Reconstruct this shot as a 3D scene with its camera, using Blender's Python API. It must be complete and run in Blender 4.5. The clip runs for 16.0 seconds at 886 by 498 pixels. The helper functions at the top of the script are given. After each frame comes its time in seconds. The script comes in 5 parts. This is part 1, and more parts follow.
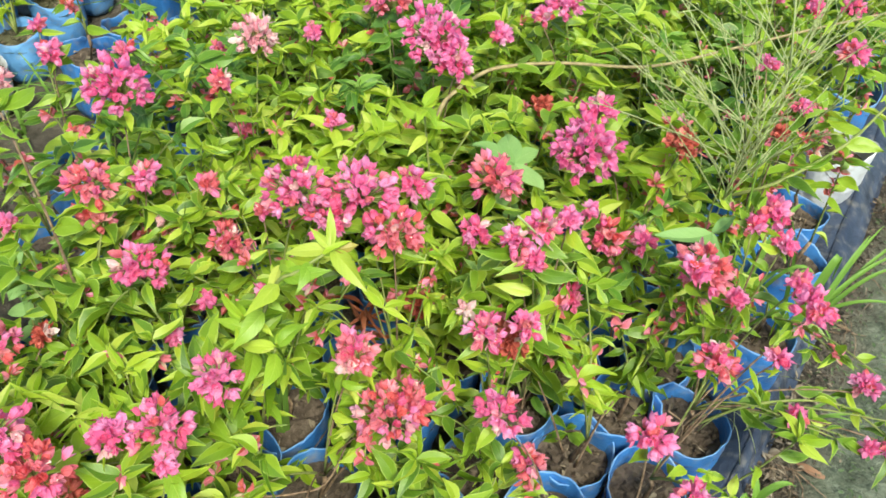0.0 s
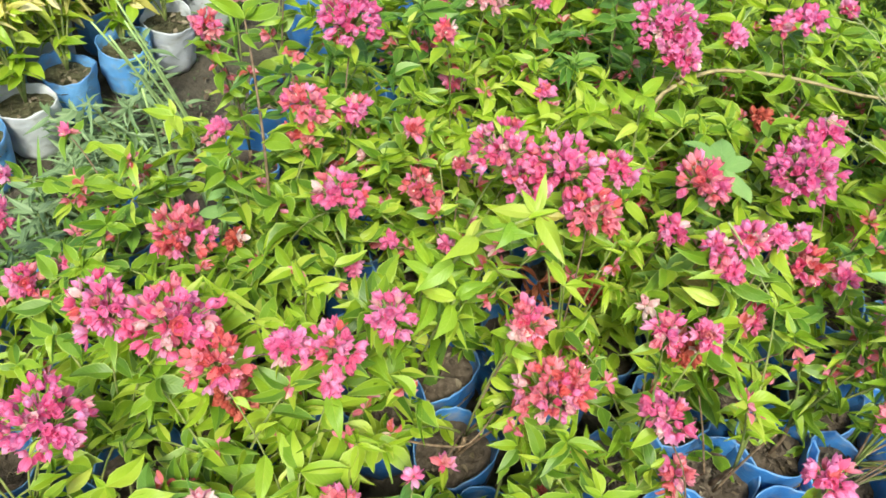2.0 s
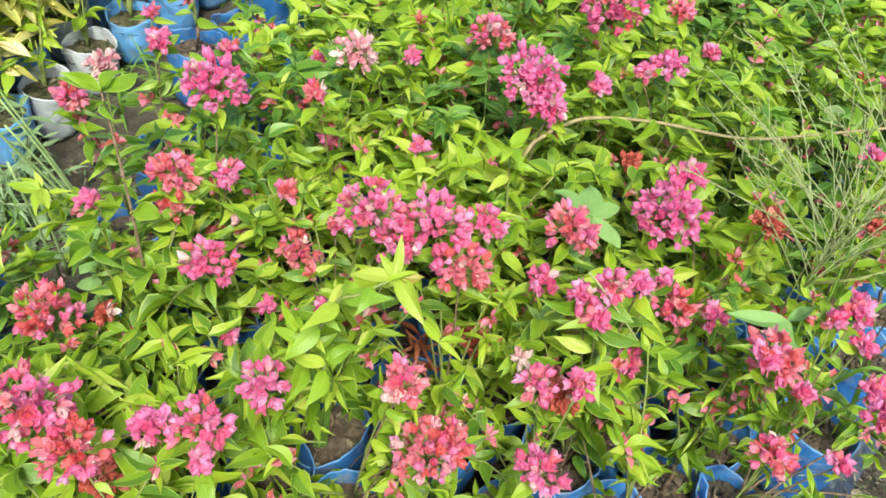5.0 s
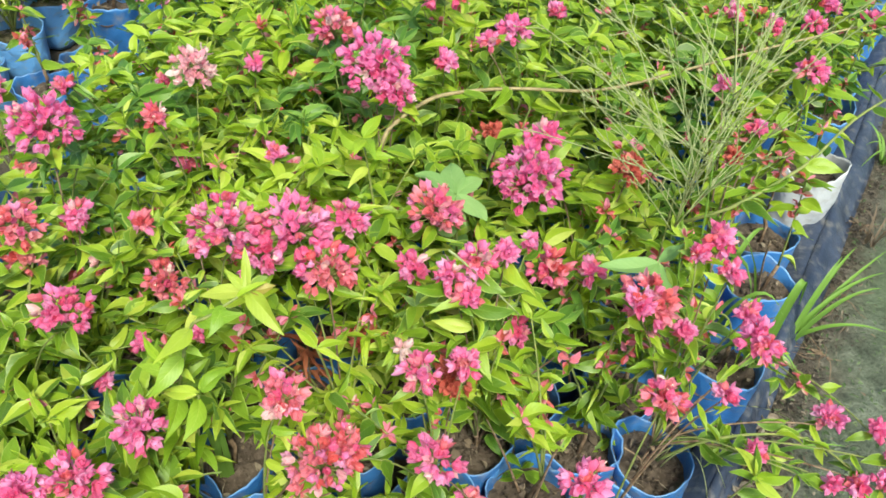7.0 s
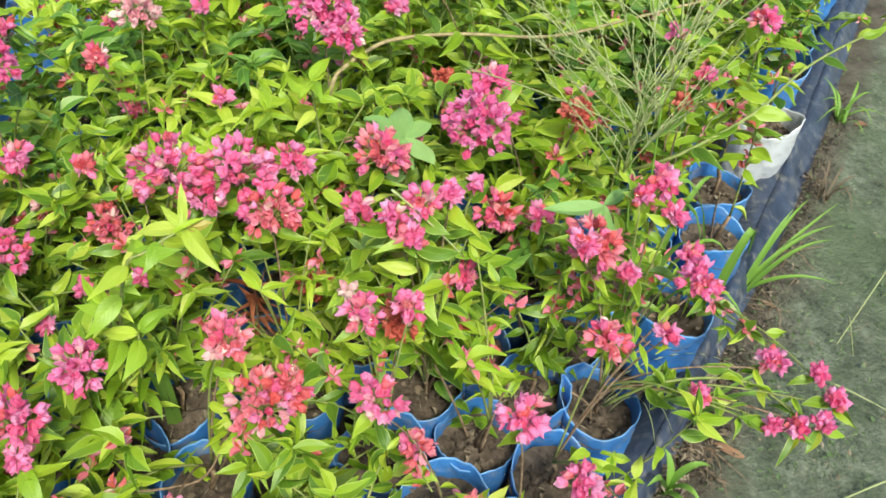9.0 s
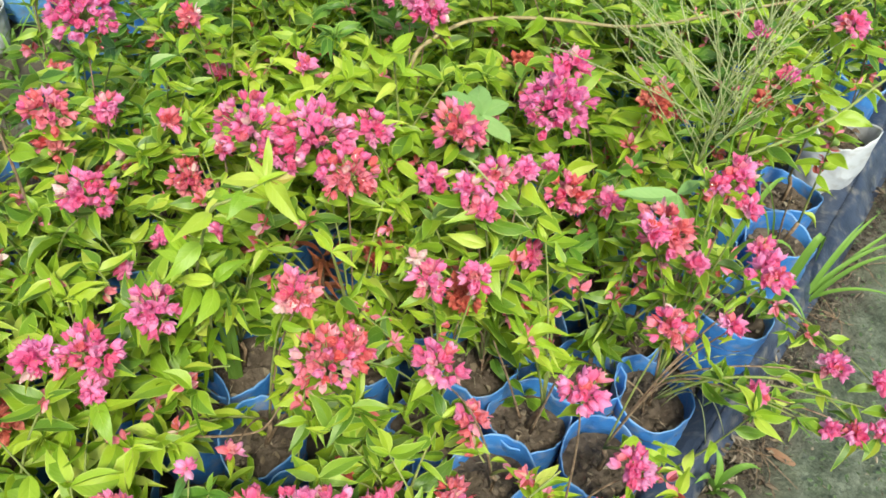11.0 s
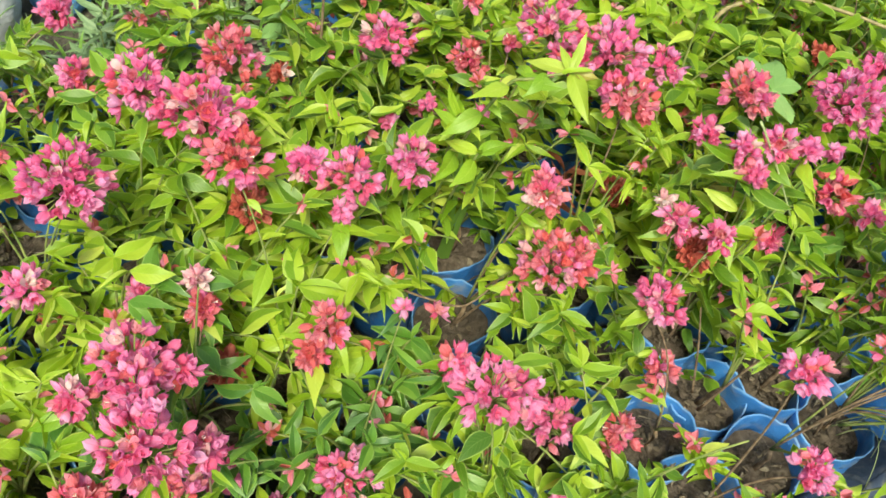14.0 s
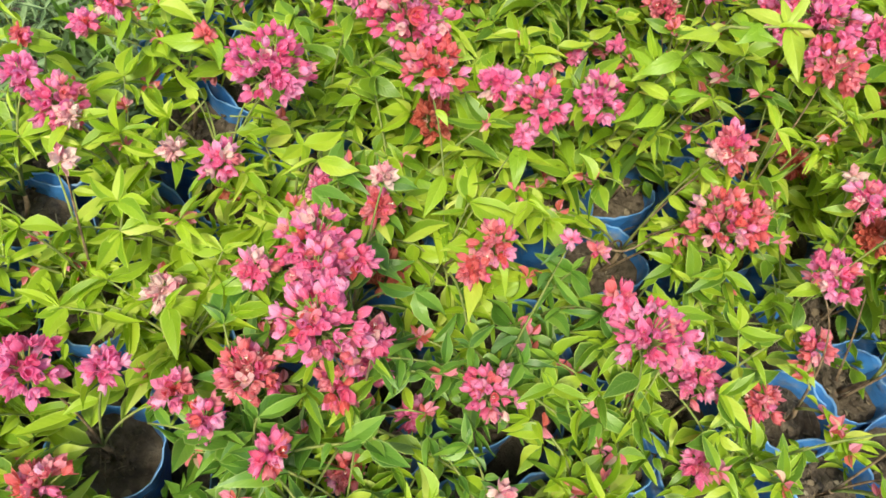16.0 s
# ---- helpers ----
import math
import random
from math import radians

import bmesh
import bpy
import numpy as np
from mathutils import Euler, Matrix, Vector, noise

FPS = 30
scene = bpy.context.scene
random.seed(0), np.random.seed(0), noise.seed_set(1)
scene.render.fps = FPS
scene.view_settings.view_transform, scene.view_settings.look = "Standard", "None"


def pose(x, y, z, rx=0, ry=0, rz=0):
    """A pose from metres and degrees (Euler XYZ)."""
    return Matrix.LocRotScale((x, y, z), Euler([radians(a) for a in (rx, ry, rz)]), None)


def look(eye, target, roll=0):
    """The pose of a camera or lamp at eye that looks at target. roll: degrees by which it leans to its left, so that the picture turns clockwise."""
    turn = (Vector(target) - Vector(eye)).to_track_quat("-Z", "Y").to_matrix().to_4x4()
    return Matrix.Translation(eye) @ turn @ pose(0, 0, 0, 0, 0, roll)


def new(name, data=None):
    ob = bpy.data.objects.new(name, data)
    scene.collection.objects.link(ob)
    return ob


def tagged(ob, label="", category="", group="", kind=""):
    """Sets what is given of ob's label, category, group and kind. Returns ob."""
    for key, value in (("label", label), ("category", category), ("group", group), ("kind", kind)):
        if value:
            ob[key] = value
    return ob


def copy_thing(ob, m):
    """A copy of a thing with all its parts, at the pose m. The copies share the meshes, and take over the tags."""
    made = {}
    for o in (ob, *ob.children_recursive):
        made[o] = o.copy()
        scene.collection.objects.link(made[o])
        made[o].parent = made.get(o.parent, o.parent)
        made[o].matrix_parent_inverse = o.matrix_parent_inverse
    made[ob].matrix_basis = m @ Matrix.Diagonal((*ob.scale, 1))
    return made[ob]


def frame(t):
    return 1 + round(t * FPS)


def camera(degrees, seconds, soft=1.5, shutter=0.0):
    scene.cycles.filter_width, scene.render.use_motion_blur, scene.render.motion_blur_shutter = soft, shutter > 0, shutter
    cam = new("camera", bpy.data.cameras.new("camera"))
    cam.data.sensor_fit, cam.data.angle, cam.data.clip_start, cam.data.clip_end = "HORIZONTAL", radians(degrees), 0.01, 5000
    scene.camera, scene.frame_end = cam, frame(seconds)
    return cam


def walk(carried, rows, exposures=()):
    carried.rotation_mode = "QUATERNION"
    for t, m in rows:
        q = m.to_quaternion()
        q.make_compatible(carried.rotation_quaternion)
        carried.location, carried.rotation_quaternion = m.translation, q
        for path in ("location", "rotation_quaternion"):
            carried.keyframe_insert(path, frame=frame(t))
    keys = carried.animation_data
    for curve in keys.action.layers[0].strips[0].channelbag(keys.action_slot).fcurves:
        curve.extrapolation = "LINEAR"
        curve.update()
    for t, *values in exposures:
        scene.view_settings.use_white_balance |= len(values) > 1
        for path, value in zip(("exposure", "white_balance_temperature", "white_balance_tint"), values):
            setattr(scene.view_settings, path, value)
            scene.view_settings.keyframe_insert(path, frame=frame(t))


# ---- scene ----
cam = camera(53.6, 16.0, soft=1.68)
PATH = [
    (0, (0.044, 0.153, 1.245), (0.021, 1.536, -0.2), 4.9),
    (0.5, (0.039, 0.156, 1.237), (-0.054, 1.508, -0.235), 5.0),
    (1, (0.02, 0.153, 1.235), (-0.129, 1.492, -0.243), 5.7),
    (1.5, (-0.005, 0.141, 1.228), (-0.235, 1.464, -0.255), 7.3),
    (2, (-0.028, 0.129, 1.22), (-0.325, 1.431, -0.269), 8.6),
    (2.5, (-0.043, 0.127, 1.232), (-0.405, 1.436, -0.236), 7.6),
    (3, (-0.043, 0.132, 1.234), (-0.406, 1.463, -0.214), 9.4),
    (3.5, (-0.029, 0.14, 1.241), (-0.363, 1.513, -0.173), 10.0),
    (4, (0.001, 0.156, 1.245), (-0.255, 1.54, -0.177), 10.8),
    (4.5, (0.021, 0.163, 1.245), (-0.185, 1.561, -0.17), 11.2),
    (4.7, (0.027, 0.166, 1.245), (-0.17, 1.566, -0.171), 10.5),
    (6.8, (0.124, 0.2, 1.233), (0.065, 1.616, -0.178), 3.3),
    (7, (0.127, 0.2, 1.23), (0.084, 1.617, -0.181), 3.1),
    (7.5, (0.144, 0.202, 1.226), (0.152, 1.603, -0.201), 3.0),
    (8, (0.156, 0.2, 1.223), (0.196, 1.59, -0.214), 3.0),
    (8.5, (0.161, 0.189, 1.213), (0.198, 1.555, -0.248), 3.7),
    (8.7, (0.161, 0.187, 1.21), (0.201, 1.555, -0.248), 4.8),
    (10.8, (0.146, 0.154, 1.196), (0.083, 1.513, -0.27), 5.6),
    (11, (0.14, 0.149, 1.194), (0.056, 1.507, -0.272), 6.4),
    (11.5, (0.122, 0.129, 1.189), (-0.023, 1.483, -0.276), 9.5),
    (12, (0.105, 0.111, 1.184), (-0.103, 1.441, -0.295), 11.5),
    (12.5, (0.094, 0.097, 1.179), (-0.163, 1.399, -0.318), 12.7),
    (13, (0.085, 0.083, 1.175), (-0.21, 1.359, -0.337), 13.2),
    (13.5, (0.072, 0.066, 1.164), (-0.255, 1.305, -0.371), 14.7),
    (14, (0.06, 0.045, 1.154), (-0.307, 1.249, -0.4), 16.2),
    (14.5, (0.051, 0.024, 1.142), (-0.363, 1.179, -0.437), 16.4),
    (15, (0.037, 0.003, 1.136), (-0.414, 1.089, -0.482), 16.5),
    (15.5, (0.028, -0.012, 1.132), (-0.445, 1.032, -0.507), 17.6),
    (16, (0.024, -0.022, 1.13), (-0.48, 0.984, -0.524), 17.9),
]
walk(cam, [(t, look(eye, target, roll)) for t, eye, target, roll in PATH],
     [(0.0, 1.04, 6560, -4), (4.5, 1.05, 6520, -5), (8.5, 0.97, 6540, -3), (11.5, 0.99, 6620, -3), (13.5, 0.96, 6860, -9), (16.0, 0.93, 7160, -6)])

# ---- light: a bright overcast day ----
SUN_EL, SUN_AZ = 56.0, 163.0
world = bpy.data.worlds.new("sky")
scene.world = world
world.use_nodes = True
wn = world.node_tree.nodes
sky = wn.new("ShaderNodeTexSky")
sky.sky_type = "NISHITA"
sky.sun_disc = False
sky.sun_elevation, sky.sun_rotation = radians(SUN_EL), radians(SUN_AZ)
sky.air_density, sky.dust_density = 1.0, 3.0
wn["Background"].inputs["Strength"].default_value = 0.13
world.node_tree.links.new(sky.outputs[0], wn["Background"].inputs["Color"])
sun = new("sun", bpy.data.lights.new("sun", "SUN"))
sun.data.energy, sun.data.angle, sun.data.color = 2.55, radians(11), (1.0, 0.94, 0.82)
sun.matrix_world = look((3 * math.sin(radians(SUN_AZ)) * math.cos(radians(SUN_EL)),
                         3 * math.cos(radians(SUN_AZ)) * math.cos(radians(SUN_EL)), 3 * math.sin(radians(SUN_EL))), (0, 0, 0))


# ---- materials ----
def mat_base(name, rough=0.6, spec=0.4):
    m = bpy.data.materials.new(name)
    m.use_nodes = True
    nt = m.node_tree
    b = nt.nodes["Principled BSDF"]
    b.inputs["Roughness"].default_value = rough
    b.inputs["Specular IOR Level"].default_value = spec
    return m, nt, b


def ramp(nt, fac, stops):
    r = nt.nodes.new("ShaderNodeValToRGB")
    el = r.color_ramp.elements
    while len(el) < len(stops):
        el.new(0.5)
    for e, (p, c) in zip(el, stops):
        e.position, e.color = p, (*c, 1)
    nt.links.new(fac, r.inputs[0])
    return r.outputs[0]


def noise_tex(nt, scale, detail=4, coord="Object", rough=0.55):
    tc = nt.nodes.new("ShaderNodeTexCoord")
    n = nt.nodes.new("ShaderNodeTexNoise")
    n.inputs["Scale"].default_value, n.inputs["Detail"].default_value, n.inputs["Roughness"].default_value = scale, detail, rough
    nt.links.new(tc.outputs[coord], n.inputs["Vector"])
    return n.outputs["Fac"]


def math_node(nt, op, a, b=None):
    n = nt.nodes.new("ShaderNodeMath")
    n.operation = op
    for i, v in enumerate((a, b)):
        if v is None:
            continue
        if isinstance(v, (int, float)):
            n.inputs[i].default_value = v
        else:
            nt.links.new(v, n.inputs[i])
    return n.outputs[0]


def mix_col(nt, fac, a, b, mode="MIX"):
    n = nt.nodes.new("ShaderNodeMix")
    n.data_type, n.blend_type = "RGBA", mode
    for i, v in ((0, fac), (6, a), (7, b)):
        if isinstance(v, (int, float)):
            n.inputs[i].default_value = v
        elif isinstance(v, tuple):
            n.inputs[i].default_value = (*v, 1)
        else:
            nt.links.new(v, n.inputs[i])
    return n.outputs[2]


def bump(nt, b, height, strength=0.3, distance=0.002):
    n = nt.nodes.new("ShaderNodeBump")
    n.inputs["Strength"].default_value, n.inputs["Distance"].default_value = strength, distance
    nt.links.new(height, n.inputs["Height"])
    nt.links.new(n.outputs[0], b.inputs["Normal"])


def thin_leaf(name, stops, rib, through_share=0.29, rough=0.44, joined=False, vein=0.16, edge=None, tip=None, margin=None, shade=(0.50, 0.60, 0.5)):
    """A leaf or bract: colour by piece, paler midrib and side veins, light that passes through the blade."""
    m, nt, b = mat_base(name, rough, 0.42)
    if joined:
        rnd = nt.nodes.new("ShaderNodeNewGeometry").outputs["Random Per Island"]
    else:
        rnd = nt.nodes.new("ShaderNodeObjectInfo").outputs["Random"]
    col = ramp(nt, rnd, stops)
    uv = nt.nodes.new("ShaderNodeUVMap")
    sep = nt.nodes.new("ShaderNodeSeparateXYZ")
    nt.links.new(uv.outputs[0], sep.inputs[0])
    across = math_node(nt, "ABSOLUTE", math_node(nt, "SUBTRACT", sep.outputs[1], 0.5))
    # blotchy growth over the blade
    blot = noise_tex(nt, 3.0, 3, "UV")
    col = mix_col(nt, math_node(nt, "MULTIPLY", blot, 0.6), col, mix_col(nt, 1.0, col, shade, "MULTIPLY"))
    if edge:
        col = mix_col(nt, ramp(nt, math_node(nt, "ADD", across, math_node(nt, "MULTIPLY", blot, 0.25)), [(0.46, (0, 0, 0)), (0.6, (1, 1, 1))]), col, edge)
    # pale edge: on leaves, painted for light on curled edges; bracts' own tone
    if margin:
        col = mix_col(nt, ramp(nt, across, [(0.42, (0, 0, 0)), (0.49, (0.6, 0.6, 0.6))]), col, margin)
    # at the bract's base; darker in P, M, C to paint crevice shade
    if tip:
        col = mix_col(nt, ramp(nt, sep.outputs[0], [(0.0, (1, 1, 1)), (0.35, (0, 0, 0))]), col, tip)
    # side veins run from the rib to the edge, slanting forward
    w = math_node(nt, "SINE", math_node(nt, "MULTIPLY", math_node(nt, "SUBTRACT", sep.outputs[0], math_node(nt, "MULTIPLY", across, 0.55)), 52.0))
    side = math_node(nt, "MULTIPLY", math_node(nt, "GREATER_THAN", w, 0.86), vein * 0.5)
    col = mix_col(nt, side, col, rib)
    col = mix_col(nt, math_node(nt, "MULTIPLY", math_node(nt, "LESS_THAN", across, 0.022), vein), col, rib)
    nt.links.new(col, b.inputs["Base Color"])
    bump(nt, b, math_node(nt, "ADD", w, math_node(nt, "MULTIPLY", blot, 2.0)), 0.3 if tip else 0.12, 0.0006)
    tr = nt.nodes.new("ShaderNodeBsdfTranslucent")
    nt.links.new(mix_col(nt, 1.0, col, (1.0, 1.0, 0.6) if not tip else (1.0, 0.82, 0.98), "MULTIPLY"), tr.inputs[0])
    mx = nt.nodes.new("ShaderNodeMixShader")
    mx.inputs[0].default_value = through_share
    nt.links.new(b.outputs[0], mx.inputs[1])
    nt.links.new(tr.outputs[0], mx.inputs[2])
    nt.links.new(mx.outputs[0], nt.nodes["Material Output"].inputs[0])
    return m


def bark(name, a, c):
    m, nt, b = mat_base(name, 0.75, 0.3)
    nt.links.new(ramp(nt, noise_tex(nt, 90, 5), [(0.35, a), (0.65, c)]), b.inputs["Base Color"])
    bump(nt, b, noise_tex(nt, 220, 4), 0.4, 0.001)
    return m


GREENS = [(0.0, (0.070, 0.150, 0.012)), (0.25, (0.145, 0.260, 0.017)), (0.6, (0.245, 0.375, 0.022)), (0.85, (0.345, 0.460, 0.030)), (1.0, (0.48, 0.56, 0.070))]
M_LEAF = thin_leaf("leaf_green", GREENS, (0.34, 0.46, 0.14), margin=(0.52, 0.64, 0.16))
M_LEAF_JOINED = thin_leaf("leaf_green_far", GREENS, (0.34, 0.46, 0.14), joined=True, margin=(0.52, 0.64, 0.16))
M_LIME = thin_leaf("leaf_lime", [(0.0, (0.20, 0.34, 0.02)), (0.6, (0.32, 0.46, 0.03)), (0.9, (0.45, 0.55, 0.055)), (1.0, (0.60, 0.63, 0.12))], (0.6, 0.66, 0.2))
M_YOUNG = thin_leaf("leaf_young", [(0.0, (0.36, 0.46, 0.045)), (1.0, (0.50, 0.55, 0.09))], (0.6, 0.66, 0.2))
M_LIME_JOINED = thin_leaf("leaf_lime_far", [(0.0, (0.22, 0.37, 0.022)), (0.4, (0.39, 0.55, 0.036)), (0.8, (0.53, 0.66, 0.06)), (1.0, (0.68, 0.74, 0.16))], (0.5, 0.6, 0.18), 0.46, joined=True, margin=(0.6, 0.68, 0.18))
M_DARK = thin_leaf("leaf_deep", [(0.0, (0.05, 0.13, 0.03)), (1.0, (0.11, 0.22, 0.045))], (0.25, 0.38, 0.12), 0.25, 0.36)
M_DEEP_JOINED = thin_leaf("leaf_deep_far", [(0.0, (0.06, 0.15, 0.02)), (0.5, (0.12, 0.25, 0.03)), (1.0, (0.22, 0.37, 0.05))], (0.25, 0.38, 0.12), 0.3, 0.4, joined=True, margin=(0.40, 0.52, 0.16))
M_WEED = thin_leaf("leaf_weed", [(0.0, (0.22, 0.38, 0.11)), (1.0, (0.32, 0.50, 0.17))], (0.42, 0.56, 0.26), 0.3, 0.6)
VARI = [(0.0, (0.40, 0.46, 0.06)), (0.25, (0.64, 0.60, 0.13)), (0.55, (0.84, 0.72, 0.27)), (0.85, (0.92, 0.78, 0.42)), (1.0, (0.93, 0.80, 0.56))]
M_VARI = thin_leaf("leaf_variegated", VARI, (0.75, 0.7, 0.3), 0.35, 0.45, edge=(0.66, 0.60, 0.15))
M_VARI_JOINED = thin_leaf("leaf_variegated_far", VARI, (0.75, 0.7, 0.3), 0.35, 0.45, joined=True, edge=(0.66, 0.60, 0.15))
M_DULL = thin_leaf("leaf_dull", [(0.0, (0.15, 0.23, 0.11)), (0.6, (0.26, 0.36, 0.18)), (1.0, (0.38, 0.48, 0.27))], (0.25, 0.32, 0.18), 0.25, 0.6, joined=True)
M_SPENT = thin_leaf("bract_spent", [(0.0, (0.46, 0.09, 0.06)), (0.2, (0.70, 0.15, 0.13)), (0.5, (0.84, 0.22, 0.32)), (0.9, (0.92, 0.34, 0.54)), (1.0, (0.70, 0.52, 0.40))], (0.4, 0.04, 0.06), 0.4, 0.65, joined=True, vein=0.4)
M_BRONZE = thin_leaf("leaf_bronze", [(0.0, (0.36, 0.32, 0.05)), (1.0, (0.50, 0.36, 0.10))], (0.5, 0.5, 0.15))
M_GRASS = thin_leaf("grass_green", [(0.0, (0.16, 0.32, 0.05)), (0.6, (0.28, 0.45, 0.08)), (1.0, (0.42, 0.52, 0.15))], (0.4, 0.5, 0.2), 0.3, 0.5, joined=True)
M_STALK = bark("rush_green", (0.30, 0.44, 0.16), (0.44, 0.56, 0.24))
M_MOSS = thin_leaf("weed_green", [(0.0, (0.06, 0.10, 0.04)), (0.7, (0.12, 0.18, 0.07)), (1.0, (0.22, 0.26, 0.13))], (0.2, 0.26, 0.12), 0.2, 0.6, joined=True)
M_STRAW = thin_leaf("grass_straw", [(0.0, (0.38, 0.44, 0.18)), (1.0, (0.58, 0.58, 0.32))], (0.6, 0.55, 0.3), 0.25, 0.6, joined=True)
M_DRY = thin_leaf("leaf_dry", [(0.0, (0.10, 0.07, 0.05)), (0.5, (0.22, 0.16, 0.115)), (1.0, (0.40, 0.33, 0.26))], (0.36, 0.28, 0.2), 0.15, 0.8, joined=True)
M_RUST = thin_leaf("leaf_rust", [(0.0, (0.22, 0.06, 0.03)), (1.0, (0.36, 0.12, 0.06))], (0.45, 0.22, 0.12), 0.2, 0.6)
M_LITTER = thin_leaf("leaf_crumbs", [(0.0, (0.035, 0.026, 0.02)), (0.7, (0.10, 0.075, 0.055)), (1.0, (0.24, 0.19, 0.15))], (0.16, 0.12, 0.09), 0.1, 0.85, joined=True)
M_TAN = thin_leaf("leaf_tan", [(0.0, (0.20, 0.095, 0.06)), (1.0, (0.34, 0.19, 0.12))], (0.42, 0.28, 0.18), 0.15, 0.8)
BRACT = {
    "P": thin_leaf("bract_pink", [(0.0, (0.91, 0.175, 0.36)), (0.35, (0.945, 0.29, 0.565)), (0.75, (0.955, 0.415, 0.71)), (1.0, (0.965, 0.61, 0.84))], (0.64, 0.08, 0.21), 0.575, 0.55, vein=0.4, tip=(0.85, 0.23, 0.38), margin=(0.955, 0.58, 0.77), shade=(0.965, 0.72, 0.79)),
    "M": thin_leaf("bract_mauve", [(0.0, (0.9, 0.18, 0.405)), (0.5, (0.94, 0.305, 0.615)), (1.0, (0.955, 0.505, 0.785))], (0.62, 0.07, 0.25), 0.575, 0.55, vein=0.4, tip=(0.835, 0.21, 0.395), margin=(0.955, 0.545, 0.755), shade=(0.96, 0.71, 0.79)),
    "C": thin_leaf("bract_coral", [(0.0, (0.824, 0.174, 0.164)), (0.4, (0.886, 0.282, 0.346)), (0.8, (0.922, 0.394, 0.526)), (1.0, (0.928, 0.508, 0.496))], (0.47, 0.044, 0.064), 0.546, 0.55, vein=0.45, tip=(0.72, 0.19, 0.16), margin=(0.928, 0.472, 0.48), shade=(0.932, 0.636, 0.656)),
    "R": thin_leaf("bract_red", [(0.0, (0.46, 0.09, 0.06)), (0.6, (0.64, 0.17, 0.12)), (1.0, (0.76, 0.32, 0.24))], (0.4, 0.03, 0.03), 0.35, 0.6, vein=0.45, tip=(0.6, 0.2, 0.12), margin=(0.74, 0.30, 0.22), shade=(0.88, 0.5, 0.6)),
    "W": thin_leaf("bract_pale", [(0.0, (0.80, 0.32, 0.42)), (0.5, (0.86, 0.56, 0.58)), (1.0, (0.86, 0.75, 0.68))], (0.74, 0.3, 0.36), 0.4, 0.6, vein=0.35, tip=(0.8, 0.62, 0.5), margin=(0.92, 0.80, 0.76), shade=(0.9, 0.7, 0.75)),
}


def plastic(name, c0, c1, rough):
    m, nt, b = mat_base(name, rough, 0.45)
    n = noise_tex(nt, 14, 5)
    col = ramp(nt, n, [(0.3, c0), (0.7, c1)])
    dust = noise_tex(nt, 45, 6)
    col = mix_col(nt, ramp(nt, dust, [(0.52, (0, 0, 0)), (0.75, (0.55, 0.55, 0.55))]), col, (0.30, 0.27, 0.22))
    info = nt.nodes.new("ShaderNodeObjectInfo").outputs["Random"]
    col = mix_col(nt, math_node(nt, "MULTIPLY", info, 0.45), col, mix_col(nt, 1.0, col, (0.62, 0.66, 0.75), "MULTIPLY"))
    nt.links.new(col, b.inputs["Base Color"])
    bump(nt, b, noise_tex(nt, 30, 6), 0.9, 0.006)
    return m


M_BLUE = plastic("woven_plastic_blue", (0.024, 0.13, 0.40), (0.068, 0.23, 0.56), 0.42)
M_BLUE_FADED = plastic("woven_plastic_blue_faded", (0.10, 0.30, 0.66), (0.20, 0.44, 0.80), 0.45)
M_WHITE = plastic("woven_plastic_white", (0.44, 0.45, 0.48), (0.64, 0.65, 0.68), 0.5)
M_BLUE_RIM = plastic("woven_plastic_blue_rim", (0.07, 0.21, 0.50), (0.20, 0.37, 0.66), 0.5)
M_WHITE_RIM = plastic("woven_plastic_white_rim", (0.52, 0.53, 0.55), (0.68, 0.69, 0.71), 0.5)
M_BLACK = plastic("mulch_film", (0.022, 0.030, 0.052), (0.062, 0.076, 0.115), 0.32)


def earth(name, dark, mid, light, scale, rough=0.95):
    m, nt, b = mat_base(name, rough, 0.2)
    col = ramp(nt, noise_tex(nt, scale, 8, rough=0.7), [(0.3, dark), (0.5, mid), (0.72, light)])
    col = mix_col(nt, ramp(nt, noise_tex(nt, scale * 7, 3), [(0.62, (0, 0, 0)), (0.7, (0.7, 0.7, 0.7))]), col, light)
    nt.links.new(col, b.inputs["Base Color"])
    bump(nt, b, noise_tex(nt, scale * 4, 8, rough=0.7), 0.8, 0.008)
    return m


M_SOIL = earth("potting_soil", (0.030, 0.023, 0.018), (0.088, 0.066, 0.050), (0.19, 0.15, 0.118), 26)

M_SOIL_MOSSY = earth("mossy_soil", (0.03, 0.028, 0.016), (0.075, 0.068, 0.038), (0.15, 0.15, 0.085), 26)


